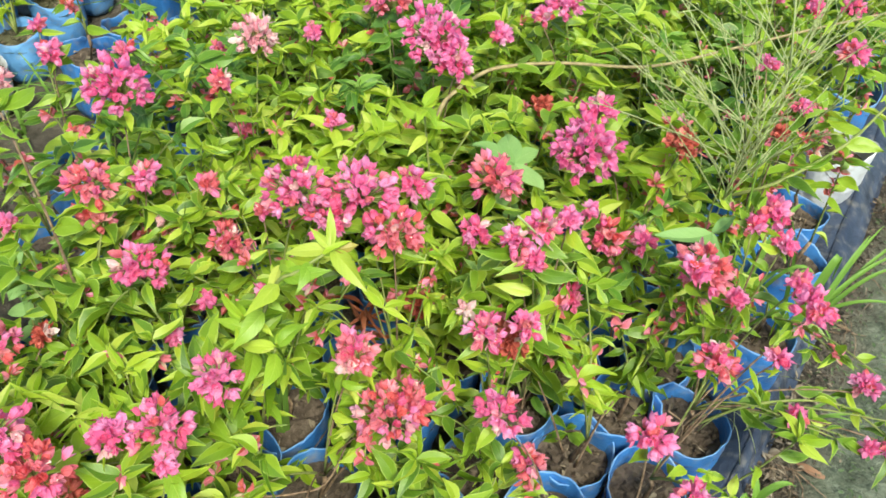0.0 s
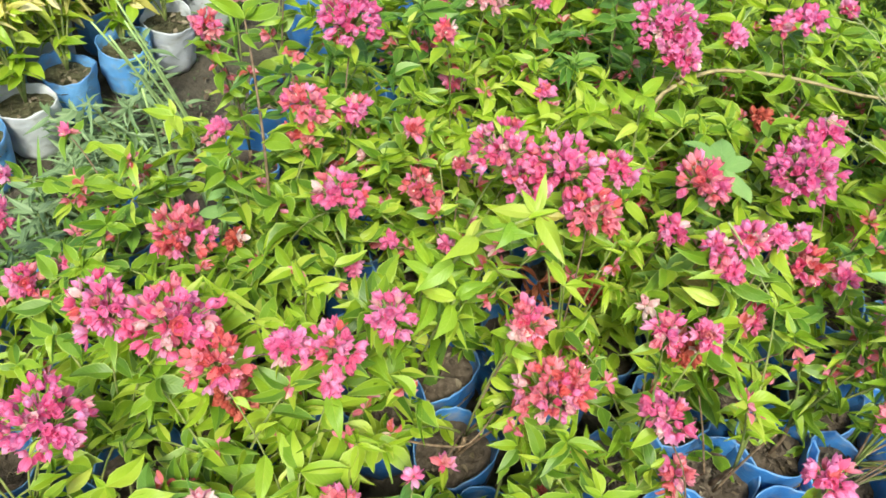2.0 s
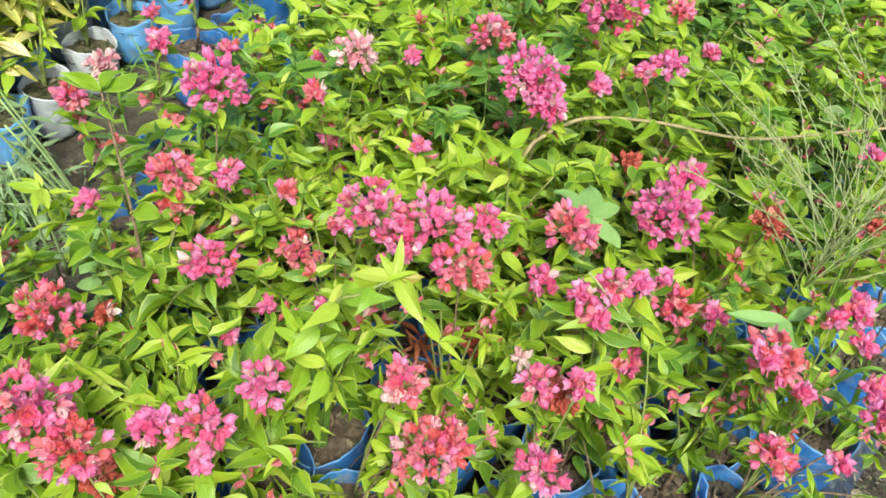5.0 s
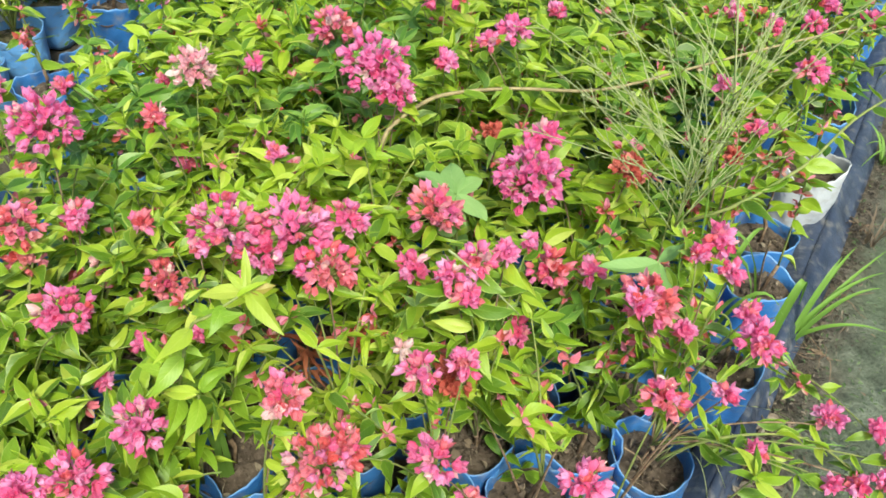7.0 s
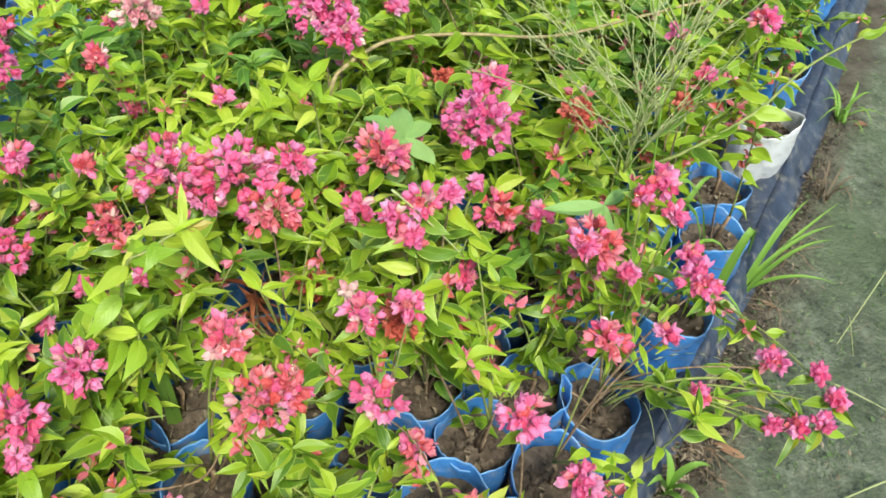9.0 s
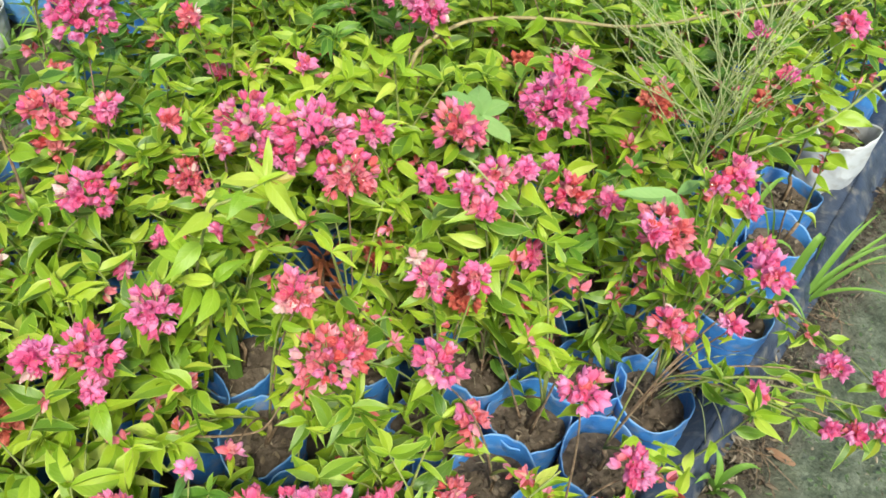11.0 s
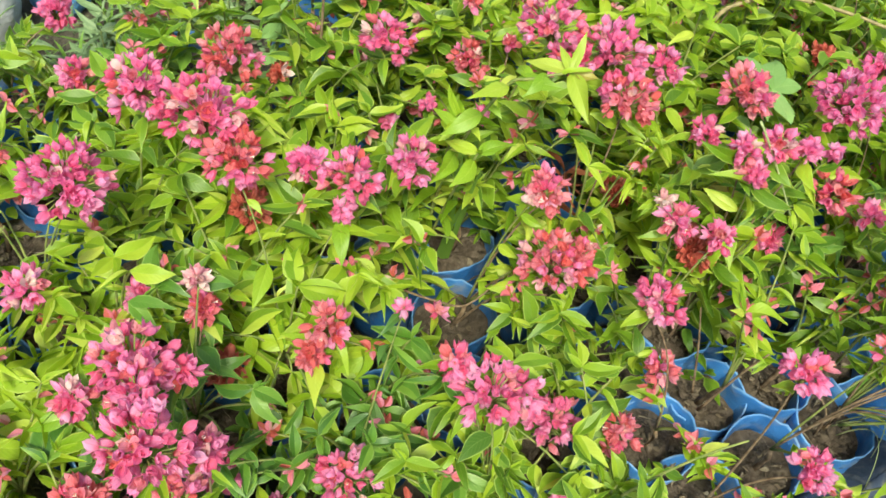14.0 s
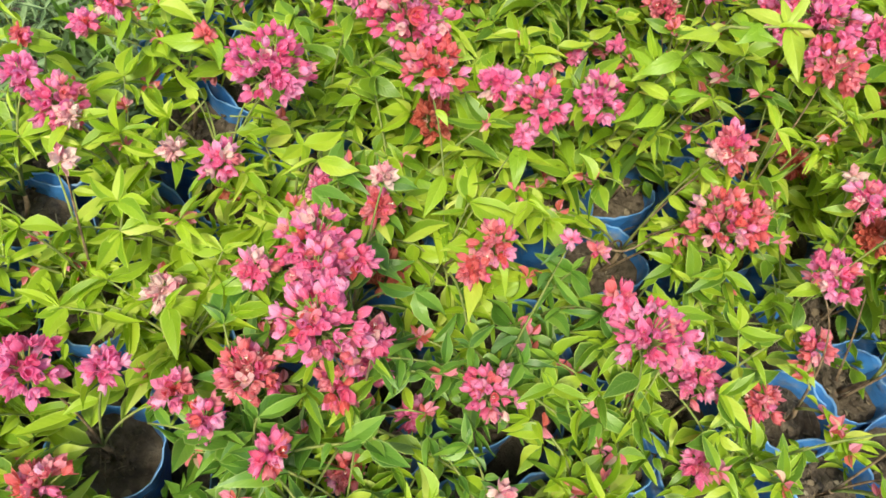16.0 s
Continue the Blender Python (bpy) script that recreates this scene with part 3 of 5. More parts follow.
# 0.34 to 0.52 m along the bed
HEADS += [(-0.397, 0.573, 0.475, 0.055, "P"), (-0.654, 0.709, 0.3, 0.017, "P"), (-0.344, 0.559, 0.45, 0.042, "C"), (-0.185, 0.485, 0.31, 0.026, "C"),
          (-0.833, 0.808, 0.3, 0.015, "P"), (-0.18, 0.503, 0.345, 0.034, "C"), (-0.358, 0.598, 0.325, 0.036, "R"), (-0.297, 0.623, 0.422, 0.03, "M"),
          (-0.035, 0.515, 0.396, 0.026, "P"), (-0.12, 0.558, 0.367, 0.013, "P"), (-0.245, 0.62, 0.38, 0.022, "P"), (-0.515, 0.765, 0.36, 0.048, "C"),
          (0.011, 0.508, 0.391, 0.046, "P"), (-0.252, 0.646, 0.413, 0.04, "P"), (-0.807, 0.922, 0.3, 0.012, "P"), (0.035, 0.54, 0.36, 0.036, "P"),
          (-0.1, 0.62, 0.3, 0.012, "P"), (-0.467, 0.806, 0.33, 0.02, "R")]
# 0.53 to 0.69 m along the bed
HEADS += [(0.138, 0.524, 0.236, 0.028, "P"), (0.078, 0.583, 0.28, 0.04, "P"), (-0.213, 0.726, 0.395, 0.038, "M"), (0.02, 0.64, 0.26, 0.02, "R"),
          (-0.56, 0.95, 0.38, 0.02, "P"), (-0.302, 0.826, 0.33, 0.014, "P"), (-0.329, 0.841, 0.444, 0.042, "P"), (-0.065, 0.742, 0.42, 0.012, "W"),
          (-0.012, 0.717, 0.364, 0.048, "C"), (0.155, 0.64, 0.247, 0.03, "C"), (-0.058, 0.765, 0.418, 0.034, "C"), (-0.627, 1.048, 0.468, 0.03, "C"),
          (0.012, 0.735, 0.37, 0.034, "C"), (-0.435, 0.955, 0.405, 0.034, "C"), (-0.435, 0.965, 0.455, 0.04, "C"), (-0.276, 0.89, 0.33, 0.018, "P"),
          (0.115, 0.7, 0.415, 0.036, "P"), (0.259, 0.638, 0.498, 0.03, "P")]
# 0.72 to 0.82 m along the bed
HEADS += [(0.16, 0.72, 0.29, 0.028, "C"), (-0.2, 0.9, 0.35, 0.016, "P"), (-0.356, 0.99, 0.375, 0.012, "W"), (0.343, 0.654, 0.35, 0.03, "P"),
          (-0.384, 1.018, 0.427, 0.026, "P"), (0.092, 0.785, 0.452, 0.03, "P"), (-0.637, 1.148, 0.455, 0.03, "W"), (-0.264, 0.973, 0.361, 0.036, "C"),
          (-0.155, 0.937, 0.507, 0.05, "P"), (-0.414, 1.066, 0.536, 0.052, "M"), (-0.115, 0.925, 0.475, 0.038, "P"), (-0.3, 1.02, 0.42, 0.022, "C"),
          (0.067, 0.846, 0.418, 0.012, "W"), (-0.22, 1.0, 0.4, 0.018, "C"), (-0.03, 0.907, 0.477, 0.044, "C"), (0.142, 0.823, 0.43, 0.026, "P"),
          (-0.076, 0.949, 0.5, 0.05, "P"), (0.129, 0.85, 0.36, 0.034, "R")]
# 0.83 to 0.94 m along the bed
HEADS += [(0.14, 0.86, 0.5, 0.022, "P"), (0.118, 0.875, 0.515, 0.025, "P"), (0.145, 0.888, 0.53, 0.028, "P"), (0.07, 0.93, 0.47, 0.026, "P"),
          (0.001, 0.968, 0.276, 0.03, "R"), (-0.018, 0.985, 0.487, 0.034, "P"), (0.369, 0.803, 0.418, 0.032, "C"), (0.177, 0.905, 0.53, 0.022, "P"),
          (0.424, 0.784, 0.461, 0.018, "P"), (-0.302, 1.146, 0.5, 0.024, "C"), (-0.635, 1.312, 0.4, 0.026, "P"), (0.442, 0.799, 0.536, 0.03, "P"),
          (-0.657, 1.35, 0.375, 0.028, "P"), (-0.49, 1.27, 0.45, 0.02, "P"), (0.206, 0.93, 0.364, 0.028, "P"), (0.33, 0.87, 0.5, 0.024, "P"),
          (0.205, 0.94, 0.519, 0.014, "P"), (-0.688, 1.387, 0.4, 0.018, "P")]
# 0.95 to 1.05 m along the bed
HEADS += [(0.09, 1.015, 0.486, 0.042, "C"), (0.346, 0.89, 0.483, 0.04, "C"), (0.39, 0.87, 0.46, 0.02, "P"), (-0.3, 1.22, 0.36, 0.024, "P"),
          (0.513, 0.825, 0.29, 0.019, "P"), (0.6, 0.789, 0.29, 0.017, "P"), (0.45, 0.865, 0.5, 0.02, "P"), (0.239, 0.974, 0.437, 0.036, "C"),
          (0.39, 0.905, 0.55, 0.017, "P"), (-0.15, 1.17, 0.43, 0.018, "P"), (0.632, 0.79, 0.29, 0.02, "P"), (-0.273, 1.243, 0.514, 0.04, "W"),
          (0.43, 0.9, 0.53, 0.02, "P"), (0.413, 0.918, 0.56, 0.026, "P"), (0.665, 0.798, 0.29, 0.022, "P"), (0.294, 0.989, 0.424, 0.024, "P"),
          (-0.146, 1.23, 0.36, 0.018, "C"), (0.69, 0.835, 0.29, 0.022, "P")]
# 1.06 to 1.34 m along the bed
HEADS += [(0.209, 1.078, 0.496, 0.056, "M"), (-0.377, 1.367, 0.4, 0.022, "P"), (-0.197, 1.287, 0.5, 0.018, "P"), (0.62, 0.888, 0.29, 0.026, "P"),
          (0.679, 0.875, 0.29, 0.02, "P"), (0.02, 1.2, 0.53, 0.035, "M"), (-0.012, 1.226, 0.557, 0.054, "M"), (0.222, 1.125, 0.53, 0.03, "M"),
          (0.335, 1.09, 0.515, 0.028, "R"), (0.084, 1.275, 0.537, 0.022, "P"), (0.158, 1.244, 0.441, 0.025, "R"), (-0.098, 1.396, 0.504, 0.042, "C"),
          (0.143, 1.314, 0.55, 0.02, "P"), (0.483, 1.152, 0.5, 0.018, "R"), (0.074, 1.391, 0.601, 0.06, "P"), (0.18, 1.352, 0.55, 0.03, "M"),
          (0.527, 1.222, 0.5, 0.018, "P"), (0.161, 1.413, 0.5, 0.024, "P")]
# 1.41 to 1.74 m along the bed
HEADS += [(0.498, 1.325, 0.5, 0.018, "P"), (0.191, 1.522, 0.55, 0.026, "C"), (0.252, 1.503, 0.5, 0.022, "P"), (0.641, 1.376, 0.5, 0.03, "P"),
          (0.607, 1.507, 0.5, 0.022, "P"), (0.548, 1.54, 0.5, 0.022, "P"), (0.675, 1.521, 0.5, 0.026, "P"), (0.779, 1.548, 0.5, 0.024, "P"),
          (0.718, 1.586, 0.5, 0.022, "P")]
# side clusters of the two largest heads
HEADS += [(-0.316, 0.278, 0.375, 0.026, "P"), (-0.245, 0.348, 0.40, 0.024, "P"), (-0.176, 0.30, 0.40, 0.026, "P"), (-0.305, 0.453, 0.333, 0.02, "C")]
HEADS = [(Vector((x, y, z)), r, hue) for x, y, z, r, hue in HEADS]


# bag mouths and a few other gaps, kept open to fit the camera's view
VIEW_GAPS = [(Vector((x, y, 0.15)), r) for x, y, r in ((0.415, 0.90, 0.048), (0.243, 0.826, 0.040), (0.347, 0.777, 0.026), (0.203, 0.715, 0.020), (0.164, 0.895, 0.030), (-0.106, 0.725, 0.030),
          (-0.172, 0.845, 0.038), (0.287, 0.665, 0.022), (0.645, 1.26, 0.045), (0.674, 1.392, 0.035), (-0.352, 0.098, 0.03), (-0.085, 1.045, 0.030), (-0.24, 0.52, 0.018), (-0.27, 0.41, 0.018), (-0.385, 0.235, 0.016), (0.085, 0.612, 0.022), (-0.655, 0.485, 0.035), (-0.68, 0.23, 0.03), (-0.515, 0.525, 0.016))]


def canopy(p):
    """The height that the foliage reaches near a place, which the flower heads give."""
    total = weight = 0.0
    for c, r, _ in HEADS:
        d2 = (c.x - p.x) ** 2 + (c.y - p.y) ** 2 + 0.006
        total, weight = total + c.z / d2 ** 1.5, weight + 1 / d2 ** 1.5
    return total / weight


def clear_of_view(p, reach):
    """Whether a leaf stays out of the camera's view of the flower heads and open gaps."""
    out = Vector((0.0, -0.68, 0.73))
    for c, r in VIEW_GAPS:
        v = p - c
        # each gap is kept clear along the line to the camera's place
        to_camera = (Vector((0.08, 0.10, 1.19)) - c).normalized()
        a = v.dot(to_camera)
        if 0 < a < 0.5 and (v - to_camera * a).length < r + 0.008 + reach:
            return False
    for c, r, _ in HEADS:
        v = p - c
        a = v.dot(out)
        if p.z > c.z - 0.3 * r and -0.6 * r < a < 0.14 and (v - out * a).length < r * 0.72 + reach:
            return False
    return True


LEAF_DATA = {}


def leaf_arrays(me):
    if me.name not in LEAF_DATA:
        co = np.empty(len(me.vertices) * 3, np.float32)
        me.vertices.foreach_get("co", co)
        uv = np.empty(len(me.loops) * 2, np.float32)
        me.uv_layers[0].data.foreach_get("uv", uv)
        LEAF_DATA[me.name] = (co.reshape(-1, 3), np.array([q.vertices[:] for q in me.polygons]), uv)
    return LEAF_DATA[me.name]


class Foliage:
    """The inner leaves of a plant, too many to pick apart, in one mesh."""

    def __init__(self):
        self.co, self.quads, self.uv, self.count = [], [], [], 0

    def add(self, me, m):
        co, quads, uv = leaf_arrays(me)
        a = np.array(m)
        self.co.append(co @ a[:3, :3].T + a[:3, 3])
        self.quads.append(quads + self.count)
        self.uv.append(uv)
        self.count += len(co)

    def finish(self, name, mat, parent=None):
        if not self.count:
            return None
        me = bpy.data.meshes.new(name)
        me.from_pydata(np.concatenate(self.co).tolist(), [], np.concatenate(self.quads).tolist())
        me.uv_layers.new(name="UVMap").data.foreach_set("uv", np.concatenate(self.uv))
        me.materials.append(mat)
        me.polygons.foreach_set("use_smooth", [True] * len(me.polygons))
        crease(me)
        ob = new(name, me)
        ob.parent = parent
        return tagged(ob, kind="stuff")


def add_leaf(parent, base, kind, pos, along, up, size, rng, into=None):
    me, m = rng.choice(INNER[kind] if into is not None and kind in INNER else LEAVES[kind]), frame_matrix(pos - base, along, up, size)
    if into is not None:
        into.add(me, m)
        return
    ob = new("leaf", me)
    ob.parent = parent
    ob.matrix_basis = m


def leaves_along(parent, base, pts, rng, kind, size, step, start=0.3, keep=True, tuft=3, into=None, low=0.17):
    """Leaves in a spiral up a shoot, and a tuft at its tip."""
    total = sum((b - a).length for a, b in zip(pts, pts[1:]))
    az, d, made = rng.uniform(0, 6.28), total * start, 0
    while d < total:
        left = d
        for a, b in zip(pts, pts[1:]):
            if left <= (b - a).length:
                break
            left -= (b - a).length
        p = a.lerp(b, min(left / max((b - a).length, 1e-6), 1))
        f = d / total
        az += 2.4 + rng.uniform(-0.5, 0.5)
        slope = rng.uniform(-0.45, 0.35) + 0.45 * f
        along = Vector((math.cos(az), math.sin(az), slope)) + Vector((0.05, -0.22, 0))
        up = Vector((rng.uniform(-0.7, 0.7), rng.uniform(-0.8, 0.4), 1))
        s = size * rng.choice((rng.uniform(0.4, 0.8), rng.uniform(0.75, 1.2), rng.uniform(0.75, 1.2))) * (1.12 - 0.35 * f)
        if p.z > low and (not keep or (clear_of_view(p + along.normalized() * s * 0.5, 0.003) and clear_of_view(p + along.normalized() * s * 0.9, 0.0))):
            add_leaf(parent, base, kind, p, along, up, s, rng, into)
            made += 1
        d += step * rng.uniform(0.7, 1.3)
    tip, way = pts[-1], (pts[-1] - pts[-2]).normalized()
    for k in range(tuft):
        az += 2.2 + rng.uniform(-0.3, 0.3)
        if k % 3 < 2:
            along, s = Vector((math.cos(az), math.sin(az), rng.uniform(-0.35, 0.35))) + way * 0.25, size * rng.uniform(0.7, 1.0)
        else:
            along, s = way * 0.9 + Vector((math.cos(az), math.sin(az), 0.1)) * 0.6, size * rng.uniform(0.3, 0.6)
        if not keep or clear_of_view(tip + along.normalized() * s * 0.7, 0.0):
            add_leaf(parent, base, kind, tip, along, Vector((rng.uniform(-0.4, 0.4), -0.4, 1)), s, rng, into)
    return made


def flower_head(parent, base, c, r, hue, rng):
    count = max(4, min(76, round((r / 0.045) ** 1.8 * 50)))
    bm = bmesh.new()
    root = c + Vector((0, 0, -r * 0.55))
    places = []
    for k in range(count):
        u = 1 - 1.5 * (k + 0.5) / count
        a = 2.399963 * k + rng.uniform(-0.4, 0.4)
        q = math.sqrt(max(0.0, 1 - u * u))
        way = Vector((q * math.cos(a), q * math.sin(a) - 0.12, u + 0.05)).normalized()
        depth = rng.uniform(0.8, 1.08) if k % 4 else rng.uniform(0.45, 0.7)
        pos = c + Vector((way.x, way.y, way.z * 0.95)) * max(r * depth * 0.92 - 0.0125, 0.002)
        places.append((pos, (way + Vector((rng.uniform(-0.5, 0.5), rng.uniform(-0.5, 0.5), rng.uniform(-0.4, 0.4)))).normalized()))
        tube(bm, [root - base, root.lerp(pos, 0.5) - base + Vector((0, 0, r * 0.15)), pos - base], 0.0010, 0.0007, 4)
    head = part("flower_head", to_mesh("flower_head", bm, M_STEM), parent)
    for pos, way in places:
        h = hue
        if hue == "P" and rng.random() < 0.13:
            h = "C"
        if hue == "C" and rng.random() < 0.3:
            h = "P"
        if rng.random() < 0.03:
            h = "W"
        f = new("flower", rng.choice(FLOWERS[h]))
        f.parent = head
        spin = Matrix.Rotation(rng.uniform(0, 6.28), 4, "Z")
        m = Matrix.Translation(pos - base) @ way.to_track_quat("Z", "Y").to_matrix().to_4x4() @ spin
        f.matrix_basis = m @ Matrix.Scale(rng.uniform(0.0104, 0.0160), 4)


# bags whose place can be told, with how leafy their plants are
KNOWN = [(0.418, 0.899, 0.3), (0.055, 0.505, 0.8), (0.243, 0.829, 0.3), (0.347, 0.777, 0.5), (0.203, 0.718, 0.5), (0.164, 0.905, 0.6), (0.085, 0.61, 0.7), (0.287, 0.668, 0.4), (0.165, 0.565, 0.8),
         (-0.106, 0.728, 0.5), (-0.172, 0.848, 0.4), (-0.225, 0.755, 0.7), (-0.207, 0.958, 0.8), (0.545, 1.08, 0.5), (0.645, 1.262, 0.05), (0.562, 1.442, 0.5), (0.50, 1.21, 0.4), (0.385, 1.02, 0.5), (0.31, 1.13, 0.8), (0.156, 1.06, 0.9),
         (-0.238, 0.517, 0.8), (-0.272, 0.405, 0.8), (-0.385, 0.23, 0.8), (0.11, 0.79, 0.6), (0.80, 1.585, 0.1), (0.674, 1.392, 0.1), (-0.352, 0.098, 0.4), (-0.655, 0.47, 0.3), (-0.68, 0.215, 0.4)]
PLANTS = [(Vector((x, y, 0)), v) for x, y, v in KNOWN]
grid_rng = random.Random(5)
for k in range(15):
    w = -0.015 - 0.129 * k
    s = -0.42 + 0.06 * (k % 2)
    while s < 2.7:
        p = bed(s + grid_rng.uniform(-0.012, 0.012), w + grid_rng.uniform(-0.012, 0.012))
        inside = p.x > (-0.80 if p.y < 0.5 else -0.87 if p.y < 0.93 else -0.66 if p.y < 1.6 else -0.78) and p.y > -0.45 and p.y < 2.5
        if inside and all((p - q).length > 0.116 for q, _ in PLANTS):
            edge = k == 0 or p.x < (-0.72 if p.y < 0.93 else -0.54)
            PLANTS.append((p, (0.6 if k == 0 and s > 1.62 else 0.12 if k == 0 and s > 0.9 else 0.5 if p.y < 0.9 else 0.22) if edge else 0.75 if p.x < -0.5 else 1.0))
        s += 0.127


GRID = len(PLANTS)
# smaller plants squeezed into the holes that are left
for i in range(70):
    for j in range(42):
        p = bed(-0.1 + 0.027 * i, -0.06 - 0.027 * j)
        if p.x > (-0.74 if p.y < 0.9 else -0.6) and p.y > 0.0 and all((p - q).length > 0.099 for q, _ in PLANTS):
            PLANTS.append((p, 0.5))


def nearest_plant(c):
    return min(range(GRID), key=lambda i: (PLANTS[i][0].x - c.x) ** 2 + (PLANTS[i][0].y - c.y) ** 2)


owned = {}
for head in HEADS:
    owned.setdefault(nearest_plant(head[0]), []).append(head)


def potted(i, p, vigour, heads):
    rng = random.Random(1000 + i)
    base = p.copy()
    plant = new("bougainvillea_plant")
    plant.location = base
    white = 1.7 < p.dot(ALONG) < 1.95 and p.dot(ACROSS) > -0.1
    far = i >= GRID or p.y > 1.35 or p.y < 0.05 or p.x < -0.75
    tone = "blue" if not white else "white"
    words = "potted bougainvillea with pink papery flowers in a %s plastic grow bag" if heads else "leafy green bougainvillea without flowers in a %s plastic grow bag"
    tagged(plant, words % tone, "potted plant", "bougainvilleas in the bed")
    turn = Matrix.Rotation(rng.uniform(0, 6.28), 4, "Z") @ Matrix.Diagonal((rng.uniform(1.04, 1.16), rng.uniform(1.04, 1.16), rng.uniform(0.90, 1.02), 1))
    rng.random()
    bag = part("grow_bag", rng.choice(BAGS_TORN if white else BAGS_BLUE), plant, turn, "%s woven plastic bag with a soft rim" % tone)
    part("soil", rng.choice(SOILS), bag)
    # a short woody stem, then shoots
    crown = base + Vector((rng.uniform(-0.015, 0.015), rng.uniform(-0.015, 0.015), rng.uniform(0.17, 0.20)))
    bm = bmesh.new()
    tube(bm, [Vector((0, 0, 0.115)), (crown - base) * 0.5 + Vector((0.004, 0.003, 0.07)), crown - base], 0.0042, 0.0032, 6)
    part("stem", to_mesh("stem", bm, M_WOOD), plant)
    size = rng.uniform(0.045, 0.060) * (1.03 if p.y > 1.15 else 0.8 if p.dot(ACROSS) > -0.16 else 1.0)
    thin = p.x < -0.56 and p.y > 0.32
    fresh = rng.random() < (0.0 if thin and p.y > 0.62 else 0.88 if p.x < -0.36 and p.y < 0.72 else 0.2 if p.y < 0.5 else 0.32)
    kind = "lime" if fresh else "green" if rng.random() < (0.65 if p.y < 0.5 and p.x > -0.36 else 0.93) else "deep"
    size *= 1.04 if fresh else 1.0
    inner, spent, perches = Foliage(), Foliage(), []
    single_leaves = not far and rng.random() < 0.28
    for c, r, hue in heads:
        pts = arc(crown, c + Vector((0, 0, -r * 0.7)), 0.05 + 0.25 * max(0, c.z - 0.25), 9)
        bm = bmesh.new()
        tube(bm, [q - base for q in pts], 0.0017, 0.0010, 5)
        part("branch", to_mesh("branch", bm, M_WOOD if rng.random() < 0.5 else M_STEM), plant)
        leaves_along(plant, base, pts, rng, kind, size, 0.036 if p.dot(ACROSS) > -0.09 else 0.027, 0.3, True, 2, None if single_leaves else inner)
        flower_head(plant, base, c, r, hue, rng)
    bm = bmesh.new()
    for k in range(round(vigour * ((0.85 if p.y < 0.8 else 0.55) if thin else 1.0) * (12.5 if p.y > 1.15 else 13.5))):
        a, d = rng.uniform(0, 6.28), rng.uniform(0.02, 0.13) * (0.4 if vigour < 0.3 else 1.0)
        tip = base + Vector((d * math.cos(a), d * math.sin(a) - 0.02, 0))
        tip.z = max(0.23, min(0.55, canopy(tip) - 0.03 + rng.uniform(-0.15, 0.04)))
        pts = arc(crown, tip, rng.uniform(0.02, 0.08), 7)
        if vigour < 0.7 and not all(clear_of_view(q, 0.0) for q in pts[3:]):
            continue
        tube(bm, [q - base for q in pts], 0.0022, 0.0011, 5)
        perches += pts[4:]
        single = k < 1 and not far and i % 2 == 0
        leaves_along(plant, base, pts, rng, kind if rng.random() < 0.9 else "lime", size, 0.0180, 0.12, True, 6, None if single else inner)
    if len(bm.verts):
        part("green_stem", to_mesh("green_stem", bm, M_STEM), plant)
    else:
        bm.free()
    # low shoots that lean out over the rim
    for k in range(round((3 if p.y < 0.6 else 1) + 2 * vigour) if vigour > 0.3 else 0):
        a = -1.57 + rng.gauss(0, 1.0)
        d = rng.uniform(0.06, 0.105)
        pts = arc(crown - Vector((0, 0, 0.02)), base + Vector((d * math.cos(a), d * math.sin(a), rng.uniform(0.13, 0.22))), 0.05, 6)
        leaves_along(plant, base, pts, rng, kind, size * 0.9, 0.016, 0.35, True, 4, inner, 0.1)
    inner.finish("foliage", M_LIME_JOINED if fresh else M_DEEP_JOINED if kind == "deep" or rng.random() < 0.08 else M_LEAF_JOINED, plant)
    # single faded bracts caught among the leaves
    for c in rng.sample(perches, min(len(perches), rng.randint(4, 9) if p.y > 0.75 else rng.randint(2, 5))):
        if clear_of_view(c, 0.004):
            for _ in range(rng.randint(4, 8)):
                way = Vector((rng.uniform(-1, 1), rng.uniform(-1, 1), rng.uniform(-0.3, 1)))
                spent.add(rng.choice(LEAVES["bract"]), frame_matrix(c - base + way * 0.002, way, Vector((rng.uniform(-1, 1), -0.5, 1)), rng.uniform(0.012, 0.019)))
    spent.finish("spent_bract", M_SPENT, plant)


for i, (p, vigour) in enumerate(PLANTS):
    fringe = p.x < -0.50 and 0.90 < p.y < 1.28
    if i in owned or p.x > -0.56 or not fringe:
        potted(i, p, vigour * (0.55 if fringe else 1.0), owned.get(i, []))


# ---- single shoots that stand out of the bed ----
def shoot(points, kind, size, step, label, stem=None, seed=0, start=0.2, r=0.0026, tuft=5, name="young_shoot"):
    rng = random.Random(seed)
    pts = [Vector(q) for q in points]
    fine = []
    for a, b, c, d in zip([pts[0]] + pts, pts, pts[1:], pts[2:] + [pts[-1]]):
        for t in (0, 0.25, 0.5, 0.75):
            fine.append(0.5 * ((2 * b) + (c - a) * t + (2 * a - 5 * b + 4 * c - d) * t * t + (3 * b - a - 3 * c + d) * t ** 3))
    fine.append(pts[-1])
    base = pts[0].copy()
    thing = new(name)
    thing.location = base
    tagged(thing, label, "plant shoot")
    bm = bmesh.new()
    tube(bm, [q - base for q in fine], r, r * 0.5, 6)
    part("stem", to_mesh("stem", bm, stem or M_STEM), thing)
    leaves_along(thing, base, fine, rng, kind, size, step, start, name == "branch", tuft)
    return thing


